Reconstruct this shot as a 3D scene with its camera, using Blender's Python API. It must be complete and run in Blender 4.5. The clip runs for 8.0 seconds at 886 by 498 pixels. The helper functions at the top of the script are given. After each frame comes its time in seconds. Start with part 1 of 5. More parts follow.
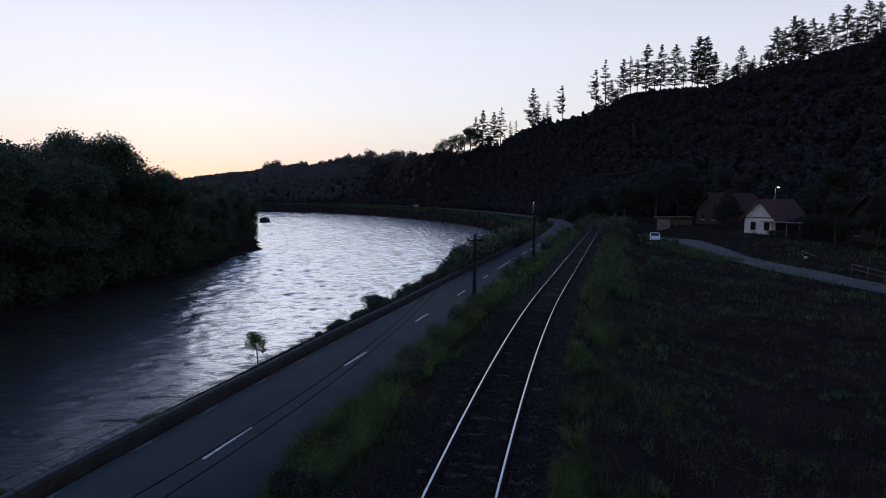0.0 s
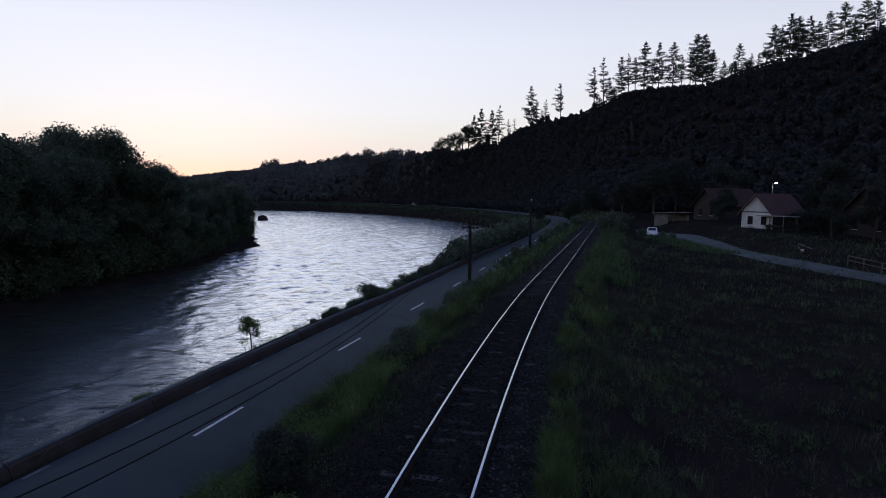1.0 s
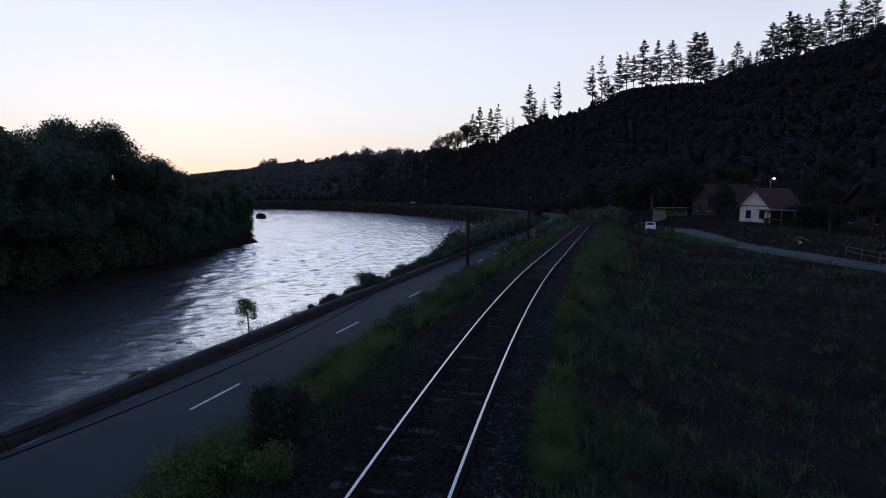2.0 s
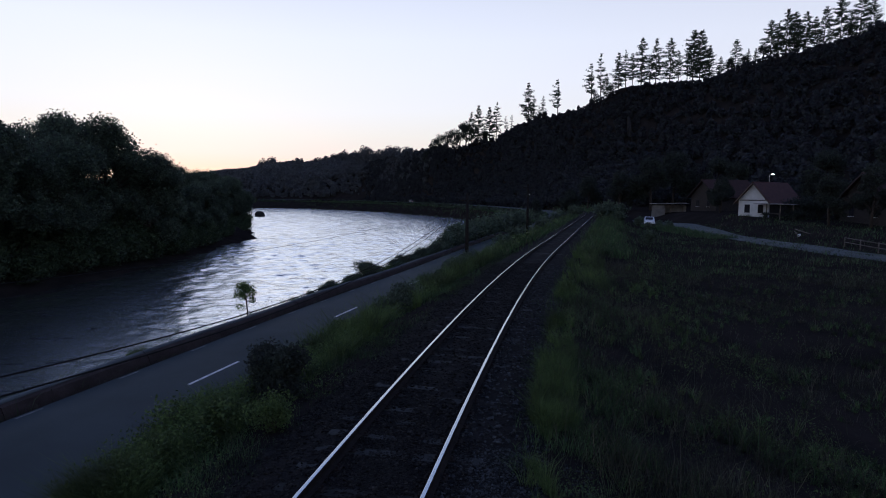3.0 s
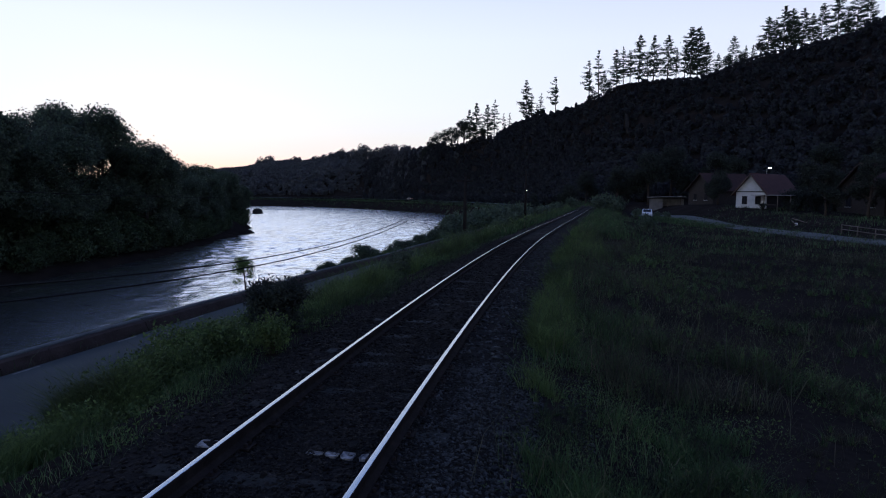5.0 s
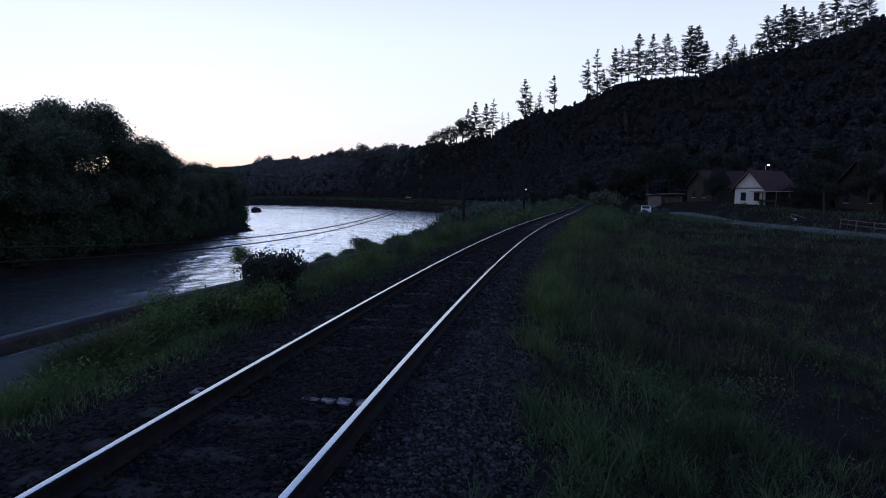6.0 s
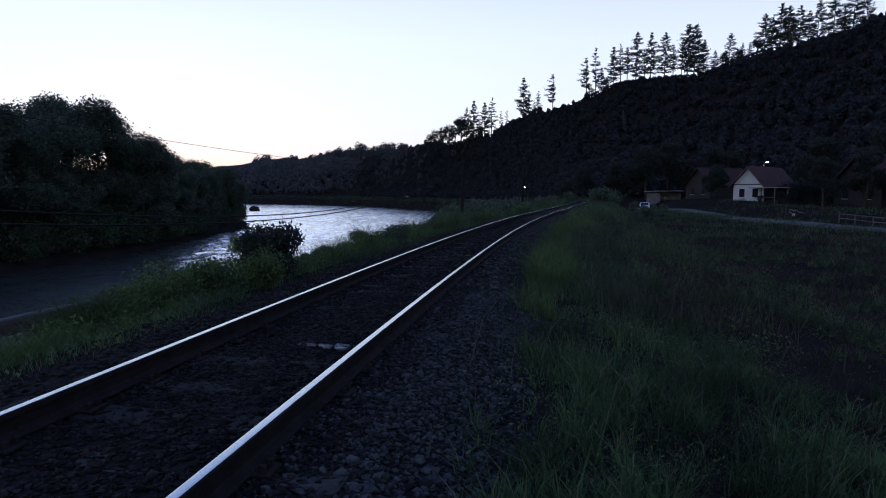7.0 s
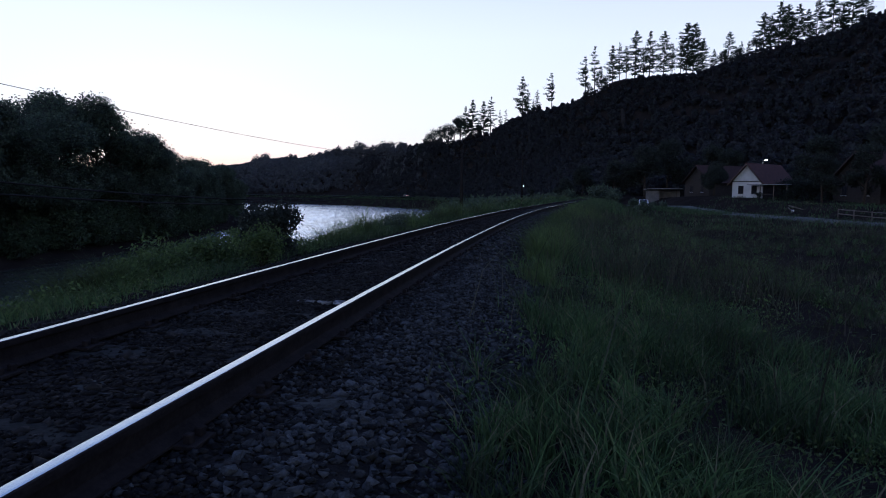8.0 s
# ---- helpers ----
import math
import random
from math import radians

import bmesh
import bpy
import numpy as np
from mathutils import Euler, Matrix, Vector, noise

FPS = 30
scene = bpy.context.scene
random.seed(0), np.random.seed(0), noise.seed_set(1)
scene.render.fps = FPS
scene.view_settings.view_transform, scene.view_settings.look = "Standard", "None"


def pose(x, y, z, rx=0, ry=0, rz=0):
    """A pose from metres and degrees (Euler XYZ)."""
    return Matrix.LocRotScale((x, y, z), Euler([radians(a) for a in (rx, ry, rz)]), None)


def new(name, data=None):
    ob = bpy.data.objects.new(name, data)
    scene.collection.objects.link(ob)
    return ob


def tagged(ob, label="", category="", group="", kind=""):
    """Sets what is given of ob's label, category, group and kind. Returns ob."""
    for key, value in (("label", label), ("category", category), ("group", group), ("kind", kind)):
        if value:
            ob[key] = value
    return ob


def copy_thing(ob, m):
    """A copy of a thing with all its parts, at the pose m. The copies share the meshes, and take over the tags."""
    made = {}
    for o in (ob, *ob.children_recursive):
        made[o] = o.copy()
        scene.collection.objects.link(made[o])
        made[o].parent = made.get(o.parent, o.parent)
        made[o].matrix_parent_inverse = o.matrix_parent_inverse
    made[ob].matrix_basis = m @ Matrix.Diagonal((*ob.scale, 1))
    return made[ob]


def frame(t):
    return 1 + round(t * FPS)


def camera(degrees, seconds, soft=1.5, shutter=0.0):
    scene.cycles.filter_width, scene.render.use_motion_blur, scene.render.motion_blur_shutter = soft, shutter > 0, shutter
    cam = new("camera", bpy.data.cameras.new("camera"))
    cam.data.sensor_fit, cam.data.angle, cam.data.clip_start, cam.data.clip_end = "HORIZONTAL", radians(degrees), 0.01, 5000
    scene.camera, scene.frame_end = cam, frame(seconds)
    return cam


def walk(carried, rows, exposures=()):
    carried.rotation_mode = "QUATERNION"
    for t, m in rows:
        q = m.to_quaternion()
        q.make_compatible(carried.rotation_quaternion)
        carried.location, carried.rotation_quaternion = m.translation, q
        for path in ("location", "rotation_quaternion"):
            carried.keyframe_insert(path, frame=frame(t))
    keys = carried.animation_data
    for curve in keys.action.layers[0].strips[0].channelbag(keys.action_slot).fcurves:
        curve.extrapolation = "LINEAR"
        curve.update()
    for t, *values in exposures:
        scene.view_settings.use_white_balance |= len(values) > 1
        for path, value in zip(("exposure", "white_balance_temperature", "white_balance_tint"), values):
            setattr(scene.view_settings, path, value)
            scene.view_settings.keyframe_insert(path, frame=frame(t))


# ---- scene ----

# ---------------------------------------------------------------- camera
ROLL = 0.523
cam = camera(72.46, 8.0, soft=1.05)
PATH = [  # seconds, x, y, height over the rail heads, pitch, yaw
    (0.0, -0.300, 0.063, 6.326, -5.230, 0.919),
    (0.5, -0.145, 0.082, 5.905, -5.237, 0.832),
    (1.0, -0.063, 0.081, 5.486, -5.250, 0.788),
    (1.5, -0.032, 0.071, 5.010, -5.237, 0.716),
    (3.0, -0.013, 0.017, 3.659, -5.245, 0.548),
    (3.5, -0.019, -0.023, 3.271, -5.249, 0.493),
    (4.0, -0.041, -0.079, 2.945, -5.251, 0.433),
    (4.5, -0.022, -0.117, 2.642, -5.251, 0.397),
    (6.0, 0.006, -0.061, 1.795, -5.257, 0.233),
    (6.5, 0.001, -0.009, 1.510, -5.262, 0.166),
    (7.0, -0.001, 0.009, 1.251, -5.269, 0.091),
    (7.5, -0.001, 0.009, 1.019, -5.282, 0.027),
    (8.0, 0.000, -0.000, 0.844, -5.306, 0.000),
]
walk(cam, [(t, pose(x, y, z, 90 + p, 0, w) @ pose(0, 0, 0, 0, 0, ROLL)) for t, x, y, z, p, w in PATH], exposures=[(0.0, -0.24, 5850, 13), (8.0, -0.04, 5250, 13)])

# ---------------------------------------------------------------- world and light
SUN_BEARING = -24.0
world = bpy.data.worlds.new("dusk_sky")
scene.world = world
world.use_nodes = True
wn, wl = world.node_tree.nodes, world.node_tree.links
sky = wn.new("ShaderNodeTexSky")
sky.sky_type = "NISHITA"
sky.sun_disc = False
sky.sun_elevation = radians(1.5)
sky.sun_rotation = radians(SUN_BEARING)
sky.altitude = 300
sky.air_density, sky.dust_density, sky.ozone_density = 1.0, 0.6, 2.0
hue = wn.new("ShaderNodeHueSaturation")
hue.inputs["Saturation"].default_value = 0.8
wl.new(sky.outputs[0], hue.inputs["Color"])
# pale haze that fades towards the zenith and away from the afterglow
co = wn.new("ShaderNodeTexCoord")
sep = wn.new("ShaderNodeSeparateXYZ")
wl.new(co.outputs["Generated"], sep.inputs[0])
fade = wn.new("ShaderNodeValToRGB")
e = fade.color_ramp.elements
e[0].position, e[0].color = 0.0, (0.80, 0.54, 0.36, 1)
e[1].position, e[1].color = 1.0, (0.115, 0.165, 0.36, 1)
for pos, c in ((0.03, (0.88, 0.65, 0.47)), (0.06, (0.95, 0.79, 0.66)), (0.09, (0.98, 0.88, 0.74)), (0.13, (1.0, 0.94, 0.86)), (0.18, (0.985, 0.945, 0.92)), (0.235, (0.95, 0.93, 0.935)), (0.30, (0.84, 0.835, 0.87)), (0.45, (0.33, 0.41, 0.68)), (0.7, (0.19, 0.26, 0.56))):
    k = e.new(pos)
    k.color = (*c, 1)
wl.new(sep.outputs["Z"], fade.inputs[0])
toward = wn.new("ShaderNodeVectorMath")
toward.operation = "DOT_PRODUCT"
toward.inputs[1].default_value = (math.sin(radians(SUN_BEARING)), math.cos(radians(SUN_BEARING)), 0.1)
wl.new(co.outputs["Generated"], toward.inputs[0])
near = wn.new("ShaderNodeMapRange")
near.inputs[1].default_value, near.inputs[2].default_value = -1.0, 1.0
wl.new(toward.outputs["Value"], near.inputs[0])
reach = wn.new("ShaderNodeValToRGB")
e = reach.color_ramp.elements
e[0].position, e[0].color = 0.0, (0.78, 0.78, 0.78, 1)
e[1].position, e[1].color = 1.0, (1.0, 1.0, 1.0, 1)
for pos, c in ((0.5, 0.68), (0.72, 0.84), (0.9, 0.92)):
    e.new(pos).color = (c, c, c, 1)
wl.new(near.outputs[0], reach.inputs[0])
gain = wn.new("ShaderNodeMath")
gain.operation = "MULTIPLY"
gain.inputs[1].default_value = 1.06
wl.new(reach.outputs[0], gain.inputs[0])
haze = wn.new("ShaderNodeBackground")
wl.new(fade.outputs[0], haze.inputs["Color"])
wl.new(gain.outputs[0], haze.inputs["Strength"])
both = wn.new("ShaderNodeAddShader")
wl.new(hue.outputs[0], wn["Background"].inputs["Color"])
wn["Background"].inputs["Strength"].default_value = 0.03
wl.new(wn["Background"].outputs[0], both.inputs[0])
wl.new(haze.outputs[0], both.inputs[1])
wl.new(both.outputs[0], wn["World Output"].inputs["Surface"])


# ---------------------------------------------------------------- materials
def mat(name, a, b, scale=4.0, rough=0.8, bump=0.2, fine=40.0, metal=0.0, rand=0.0, spec=0.3, bump_scale=0.02, island=False):
    """Two colours mixed by coarse and fine noise, with fine relief."""
    m = bpy.data.materials.new(name)
    m.use_nodes = True
    n, l = m.node_tree.nodes, m.node_tree.links
    p = n["Principled BSDF"]
    co = n.new("ShaderNodeTexCoord")
    n1, n2 = n.new("ShaderNodeTexNoise"), n.new("ShaderNodeTexNoise")
    n1.inputs["Scale"].default_value, n2.inputs["Scale"].default_value = scale, fine
    n1.inputs["Detail"].default_value, n2.inputs["Detail"].default_value = 5, 3
    for k in (n1, n2):
        l.new(co.outputs["Object"], k.inputs["Vector"])
    mx = n.new("ShaderNodeMix")
    mx.data_type = "FLOAT"
    mx.inputs[0].default_value = 0.4
    l.new(n1.outputs[0], mx.inputs[2])
    l.new(n2.outputs[0], mx.inputs[3])
    ramp = n.new("ShaderNodeValToRGB")
    ramp.color_ramp.elements[0].position, ramp.color_ramp.elements[1].position = 0.35, 0.68
    ramp.color_ramp.elements[0].color, ramp.color_ramp.elements[1].color = (*a, 1), (*b, 1)
    l.new(mx.outputs[0], ramp.inputs[0])
    out = ramp.outputs[0]
    if rand:
        inf = n.new("ShaderNodeObjectInfo")
        hs = n.new("ShaderNodeHueSaturation")
        mr = n.new("ShaderNodeMapRange")
        mr.inputs[3].default_value, mr.inputs[4].default_value = 1 - rand, 1 + rand
        if island:
            geo = n.new("ShaderNodeNewGeometry")
            l.new(geo.outputs["Random Per Island"], mr.inputs[0])
        else:
            l.new(inf.outputs["Random"], mr.inputs[0])
        l.new(mr.outputs[0], hs.inputs["Value"])
        l.new(out, hs.inputs["Color"])
        out = hs.outputs[0]
    l.new(out, p.inputs["Base Color"])
    p.inputs["Roughness"].default_value = rough
    p.inputs["Metallic"].default_value = metal
    p.inputs["Specular IOR Level"].default_value = spec
    if bump:
        bp = n.new("ShaderNodeBump")
        bp.inputs["Strength"].default_value, bp.inputs["Distance"].default_value = bump, bump_scale
        l.new(n2.outputs[0], bp.inputs["Height"])
        l.new(bp.outputs[0], p.inputs["Normal"])
    return m


def leaf_mat(name, a, b, rough=0.6, dry=None):
    """Leaves that differ one by one."""
    m = bpy.data.materials.new(name)
    m.use_nodes = True
    n, l = m.node_tree.nodes, m.node_tree.links
    p = n["Principled BSDF"]
    g = n.new("ShaderNodeNewGeometry")
    ramp = n.new("ShaderNodeValToRGB")
    e = ramp.color_ramp.elements
    e[0].color, e[1].color = (*a, 1), (*b, 1)
    if dry:
        e[1].position = 0.86
        k = e.new(0.95)
        k.color = (*dry, 1)
    l.new(g.outputs["Random Per Island"], ramp.inputs[0])
    co = n.new("ShaderNodeTexCoord")
    ns = n.new("ShaderNodeTexNoise")
    ns.inputs["Scale"].default_value, ns.inputs["Detail"].default_value = 0.8, 3
    l.new(co.outputs["Object"], ns.inputs["Vector"])
    amount = n.new("ShaderNodeMapRange")
    amount.inputs[1].default_value, amount.inputs[2].default_value, amount.inputs[4].default_value = 0.42, 0.62, 0.8
    l.new(ns.outputs[0], amount.inputs[0])
    patchy = n.new("ShaderNodeMix")
    patchy.data_type = "RGBA"
    patchy.inputs[7].default_value = (a[0] * 0.6, a[1] * 0.45, a[2] * 0.6, 1)
    l.new(amount.outputs[0], patchy.inputs[0])
    l.new(ramp.outputs[0], patchy.inputs[6])
    l.new(patchy.outputs[2], p.inputs["Base Color"])
    p.inputs["Roughness"].default_value = rough
    p.inputs["Specular IOR Level"].default_value = 0.25
    t = n.new("ShaderNodeBsdfTranslucent")
    l.new(patchy.outputs[2], t.inputs["Color"])
    mx = n.new("ShaderNodeMixShader")
    mx.inputs[0].default_value = 0.4
    l.new(p.outputs[0], mx.inputs[1])
    l.new(t.outputs[0], mx.inputs[2])
    l.new(mx.outputs[0], n["Material Output"].inputs["Surface"])
    return m


def glow_mat(name, colour, strength):
    m = bpy.data.materials.new(name)
    m.use_nodes = True
    p = m.node_tree.nodes["Principled BSDF"]
    p.inputs["Base Color"].default_value = (*colour, 1)
    p.inputs["Emission Color"].default_value = (*colour, 1)
    p.inputs["Emission Strength"].default_value = strength
    return m


SOIL = mat("meadow_soil", (0.014, 0.013, 0.012), (0.034, 0.028, 0.024), 0.35, 1.0, 0.6, 9.0, bump_scale=0.08, spec=0.0)
ASPHALT = mat("asphalt", (0.02, 0.03, 0.031), (0.036, 0.05, 0.052), 0.5, 0.85, 0.3, 120.0, bump_scale=0.006)
GRAVEL = mat("gravel_track", (0.05, 0.06, 0.058), (0.11, 0.122, 0.116), 0.8, 0.95, 0.5, 30.0, bump_scale=0.02)
BALLAST = mat("ballast_bed", (0.01, 0.0095, 0.009), (0.027, 0.025, 0.024), 3.0, 0.95, 0.9, 28.0, spec=0.04, bump_scale=0.04)
STAINED = mat("oil_stained_stone", (0.009, 0.0085, 0.008), (0.03, 0.0285, 0.027), 9.0, 0.9, 0.3, 60.0, rand=0.7, island=True, spec=0.1, bump_scale=0.005)
STONE = mat("ballast_stone", (0.016, 0.017, 0.018), (0.056, 0.06, 0.062), 9.0, 0.9, 0.3, 60.0, rand=0.8, island=True, spec=0.15, bump_scale=0.005)
SINGLE_STONE = mat("loose_ballast_stone", (0.018, 0.019, 0.02), (0.058, 0.062, 0.064), 0.9, 0.9, 0.3, 4.0, rand=0.7, spec=0.15, bump_scale=0.005)
CONCRETE = mat("old_concrete", (0.16, 0.155, 0.145), (0.34, 0.33, 0.31), 1.2, 0.9, 0.5, 30.0, bump_scale=0.012)
TIMBER = mat("creosoted_timber", (0.022, 0.023, 0.022), (0.058, 0.06, 0.056), 6.0, 0.95, 0.5, 50.0, rand=0.35, spec=0.06, bump_scale=0.008)
FLAKED = mat("flaked_white_paint", (0.03, 0.03, 0.03), (0.36, 0.36, 0.36), 9.0, 0.7, 0.4, 26.0, bump_scale=0.006)
RAILHEAD = mat("polished_steel", (0.47, 0.52, 0.53), (0.58, 0.63, 0.64), 4.0, 0.24, 0.02, 60.0, metal=1.0, bump_scale=0.001)
WALL_STONE = mat("dark_brown_stone", (0.022, 0.015, 0.013), (0.055, 0.04, 0.036), 1.5, 0.95, 0.6, 18.0, bump_scale=0.02)
RUST = mat("rusty_steel", (0.011, 0.0095, 0.0095), (0.03, 0.025, 0.024), 8.0, 0.85, 0.3, 60.0, spec=0.08, bump_scale=0.003)
PAINT = mat("road_paint", (0.42, 0.42, 0.4), (0.78, 0.78, 0.76), 3.0, 0.7, 0.2, 40.0, bump_scale=0.003)
WORN_PAINT = mat("worn_edge_paint", (0.07, 0.07, 0.07), (0.26, 0.26, 0.25), 5.0, 0.8, 0.2, 30.0, bump_scale=0.003)
# Concrete lightened along the wall top: the sky's reflection put into the colour.
COPING = mat("stained_sky_lit_concrete", (0.05, 0.058, 0.06), (0.13, 0.142, 0.142), 1.2, 0.95, 0.5, 30.0, bump_scale=0.012)
BARK = mat("bark", (0.026, 0.021, 0.018), (0.075, 0.06, 0.048), 3.0, 0.9, 0.7, 14.0, bump_scale=0.03)
PLASTER = mat("white_plaster", (0.48, 0.48, 0.47), (0.68, 0.68, 0.67), 1.0, 0.9, 0.3, 30.0, bump_scale=0.008)
DULL_WALL = mat("grey_plaster", (0.1, 0.095, 0.09), (0.2, 0.19, 0.18), 1.0, 0.9, 0.3, 30.0, bump_scale=0.008)
TILE = mat("red_roof_tile", (0.045, 0.022, 0.019), (0.09, 0.04, 0.034), 2.0, 0.8, 0.4, 20.0, rand=0.2, bump_scale=0.01)
# Red tile darkened to carry the tree shade over two of the roofs.
SHADED_TILE = mat("shaded_roof_tile", (0.026, 0.014, 0.013), (0.055, 0.028, 0.025), 2.0, 0.9, 0.4, 20.0, bump_scale=0.01)
WOOD = mat("weathered_wood", (0.07, 0.058, 0.046), (0.19, 0.16, 0.13), 3.0, 0.85, 0.4, 40.0, rand=0.2, bump_scale=0.006)
# Dark joinery; on house walls and bargeboards it also carries shade in its colour.
WOOD_AND_SHADE = mat("dark_wood_and_shade", (0.018, 0.015, 0.014), (0.044, 0.037, 0.033), 3.0, 0.8, 0.4, 40.0, bump_scale=0.006)
TIN = mat("grey_roof_sheet", (0.16, 0.16, 0.16), (0.32, 0.32, 0.32), 1.0, 0.6, 0.2, 20.0, metal=0.4, bump_scale=0.006)
POLE_WOOD = mat("tarred_pole", (0.012, 0.011, 0.01), (0.032, 0.028, 0.026), 6.0, 0.95, 0.5, 50.0, spec=0.06, bump_scale=0.008)
CABLE = mat("black_cable", (0.012, 0.012, 0.012), (0.02, 0.02, 0.02), 5.0, 0.85, 0.0, spec=0.12)
CAR_PAINT = mat("white_car_paint", (0.72, 0.72, 0.72), (0.8, 0.8, 0.8), 2.0, 0.25, 0.0, spec=0.6)
DARK_PAINT = mat("dark_car_paint", (0.03, 0.032, 0.036), (0.05, 0.052, 0.056), 2.0, 0.3, 0.0, spec=0.6)
RUBBER = mat("tyre_rubber", (0.015, 0.015, 0.015), (0.03, 0.03, 0.03), 8.0, 0.9, 0.2)
ROCK = mat("river_rock", (0.016, 0.016, 0.016), (0.045, 0.043, 0.04), 1.5, 1.0, 0.7, 8.0, spec=0.0, bump_scale=0.05)
STEEL = mat("galvanised_steel", (0.35, 0.35, 0.36), (0.5, 0.5, 0.51), 4.0, 0.45, 0.1, metal=0.8)
BROAD = leaf_mat("broad_leaves", (0.055, 0.08, 0.052), (0.12, 0.16, 0.098))
WILLOW = leaf_mat("willow_leaves", (0.04, 0.065, 0.03), (0.1, 0.14, 0.07))
NEEDLE = leaf_mat("pine_needles", (0.015, 0.03, 0.015), (0.045, 0.07, 0.035))
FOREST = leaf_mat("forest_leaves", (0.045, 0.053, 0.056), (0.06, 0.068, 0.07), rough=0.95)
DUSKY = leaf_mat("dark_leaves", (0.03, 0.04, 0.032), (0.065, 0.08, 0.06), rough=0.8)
# Far leaves lightened and greyed: distance haze put into the colour.
HAZED_LEAVES = leaf_mat("hazed_broadleaf", (0.1, 0.115, 0.115), (0.13, 0.145, 0.14), rough=0.95)
GRASS = leaf_mat("grass_blades", (0.022, 0.046, 0.018), (0.11, 0.19, 0.07), dry=(0.19, 0.18, 0.11))
FIELD = leaf_mat("field_grass", (0.03, 0.034, 0.024), (0.09, 0.1, 0.058), dry=(0.15, 0.13, 0.09))
WEED = leaf_mat("weed_leaves", (0.05, 0.085, 0.026), (0.142, 0.205, 0.068))
GLASS = bpy.data.materials.new("window_glass")
GLASS.use_nodes = True
GLASS.node_tree.nodes["Principled BSDF"].inputs["Base Color"].default_value = (0.02, 0.02, 0.025, 1)
GLASS.node_tree.nodes["Principled BSDF"].inputs["Roughness"].default_value = 0.05
LAMP_LIGHT = glow_mat("lamp_light", (0.95, 1.0, 0.72), 25.0)
HEAD_LIGHT = glow_mat("head_light", (1.0, 0.4, 0.26), 2.2)

WATER = bpy.data.materials.new("river_water")
WATER.use_nodes = True
n, l = WATER.node_tree.nodes, WATER.node_tree.links
p = n["Principled BSDF"]
p.inputs["Base Color"].default_value = (0.03, 0.036, 0.034, 1)
p.inputs["Roughness"].default_value = 0.07
p.inputs["IOR"].default_value = 1.33
p.inputs["Specular IOR Level"].default_value = 0.0
co = n.new("ShaderNodeTexCoord")
mp = n.new("ShaderNodeMapping")
mp.inputs["Scale"].default_value = (0.5, 1.0, 1.0)
mp.inputs["Rotation"].default_value = (0, 0, radians(-14))
l.new(co.outputs["Object"], mp.inputs["Vector"])
w1, w2 = n.new("ShaderNodeTexNoise"), n.new("ShaderNodeTexNoise")
w1.inputs["Scale"].default_value, w1.inputs["Detail"].default_value = 0.85, 2.5
w2.inputs["Scale"].default_value, w2.inputs["Detail"].default_value = 3.0, 2
for k in (w1, w2):
    l.new(mp.outputs[0], k.inputs["Vector"])
    k.inputs["Distortion"].default_value = 0.6
b1, b2 = n.new("ShaderNodeBump"), n.new("ShaderNodeBump")
b1.inputs["Strength"].default_value, b1.inputs["Distance"].default_value = 1.0, 0.042
b2.inputs["Strength"].default_value, b2.inputs["Distance"].default_value = 1.0, 0.034
l.new(w1.outputs[0], b1.inputs["Height"])
l.new(w2.outputs[0], b2.inputs["Height"])
l.new(b1.outputs[0], b2.inputs["Normal"])
w3, crests, b3 = n.new("ShaderNodeTexNoise"), n.new("ShaderNodeMapRange"), n.new("ShaderNodeBump")
w3.inputs["Scale"].default_value, w3.inputs["Detail"].default_value, w3.inputs["Distortion"].default_value = 0.55, 4, 0.4
crests.inputs[1].default_value, crests.inputs[2].default_value = 0.62, 0.7
b3.inputs["Strength"].default_value, b3.inputs["Distance"].default_value = 1.0, 0.1
l.new(mp.outputs[0], w3.inputs["Vector"])
l.new(w3.outputs[0], crests.inputs[0])
l.new(crests.outputs[0], b3.inputs["Height"])
l.new(b2.outputs[0], b3.inputs["Normal"])
l.new(b3.outputs[0], p.inputs["Normal"])
gloss = n.new("ShaderNodeBsdfGlossy")
gloss.inputs["Roughness"].default_value = 0.2
gloss.inputs["Color"].default_value = (0.95, 0.98, 1.0, 1)
l.new(b3.outputs[0], gloss.inputs["Normal"])
lw = n.new("ShaderNodeLayerWeight")
lw.inputs["Blend"].default_value = 0.5
l.new(b3.outputs[0], lw.inputs["Normal"])
pw = n.new("ShaderNodeMath")
pw.operation = "POWER"
pw.inputs[1].default_value = 11.0
l.new(lw.outputs["Facing"], pw.inputs[0])
more = n.new("ShaderNodeMath")
more.operation, more.use_clamp = "MULTIPLY", True
more.inputs[1].default_value = 20.0
l.new(pw.outputs[0], more.inputs[0])
cap = n.new("ShaderNodeMath")
cap.operation = "MINIMUM"
cap.inputs[1].default_value = 0.97
l.new(more.outputs[0], cap.inputs[0])
wet = n.new("ShaderNodeMixShader")
l.new(cap.outputs[0], wet.inputs[0])
l.new(p.outputs[0], wet.inputs[1])
l.new(gloss.outputs[0], wet.inputs[2])
l.new(wet.outputs[0], n["Material Output"].inputs["Surface"])


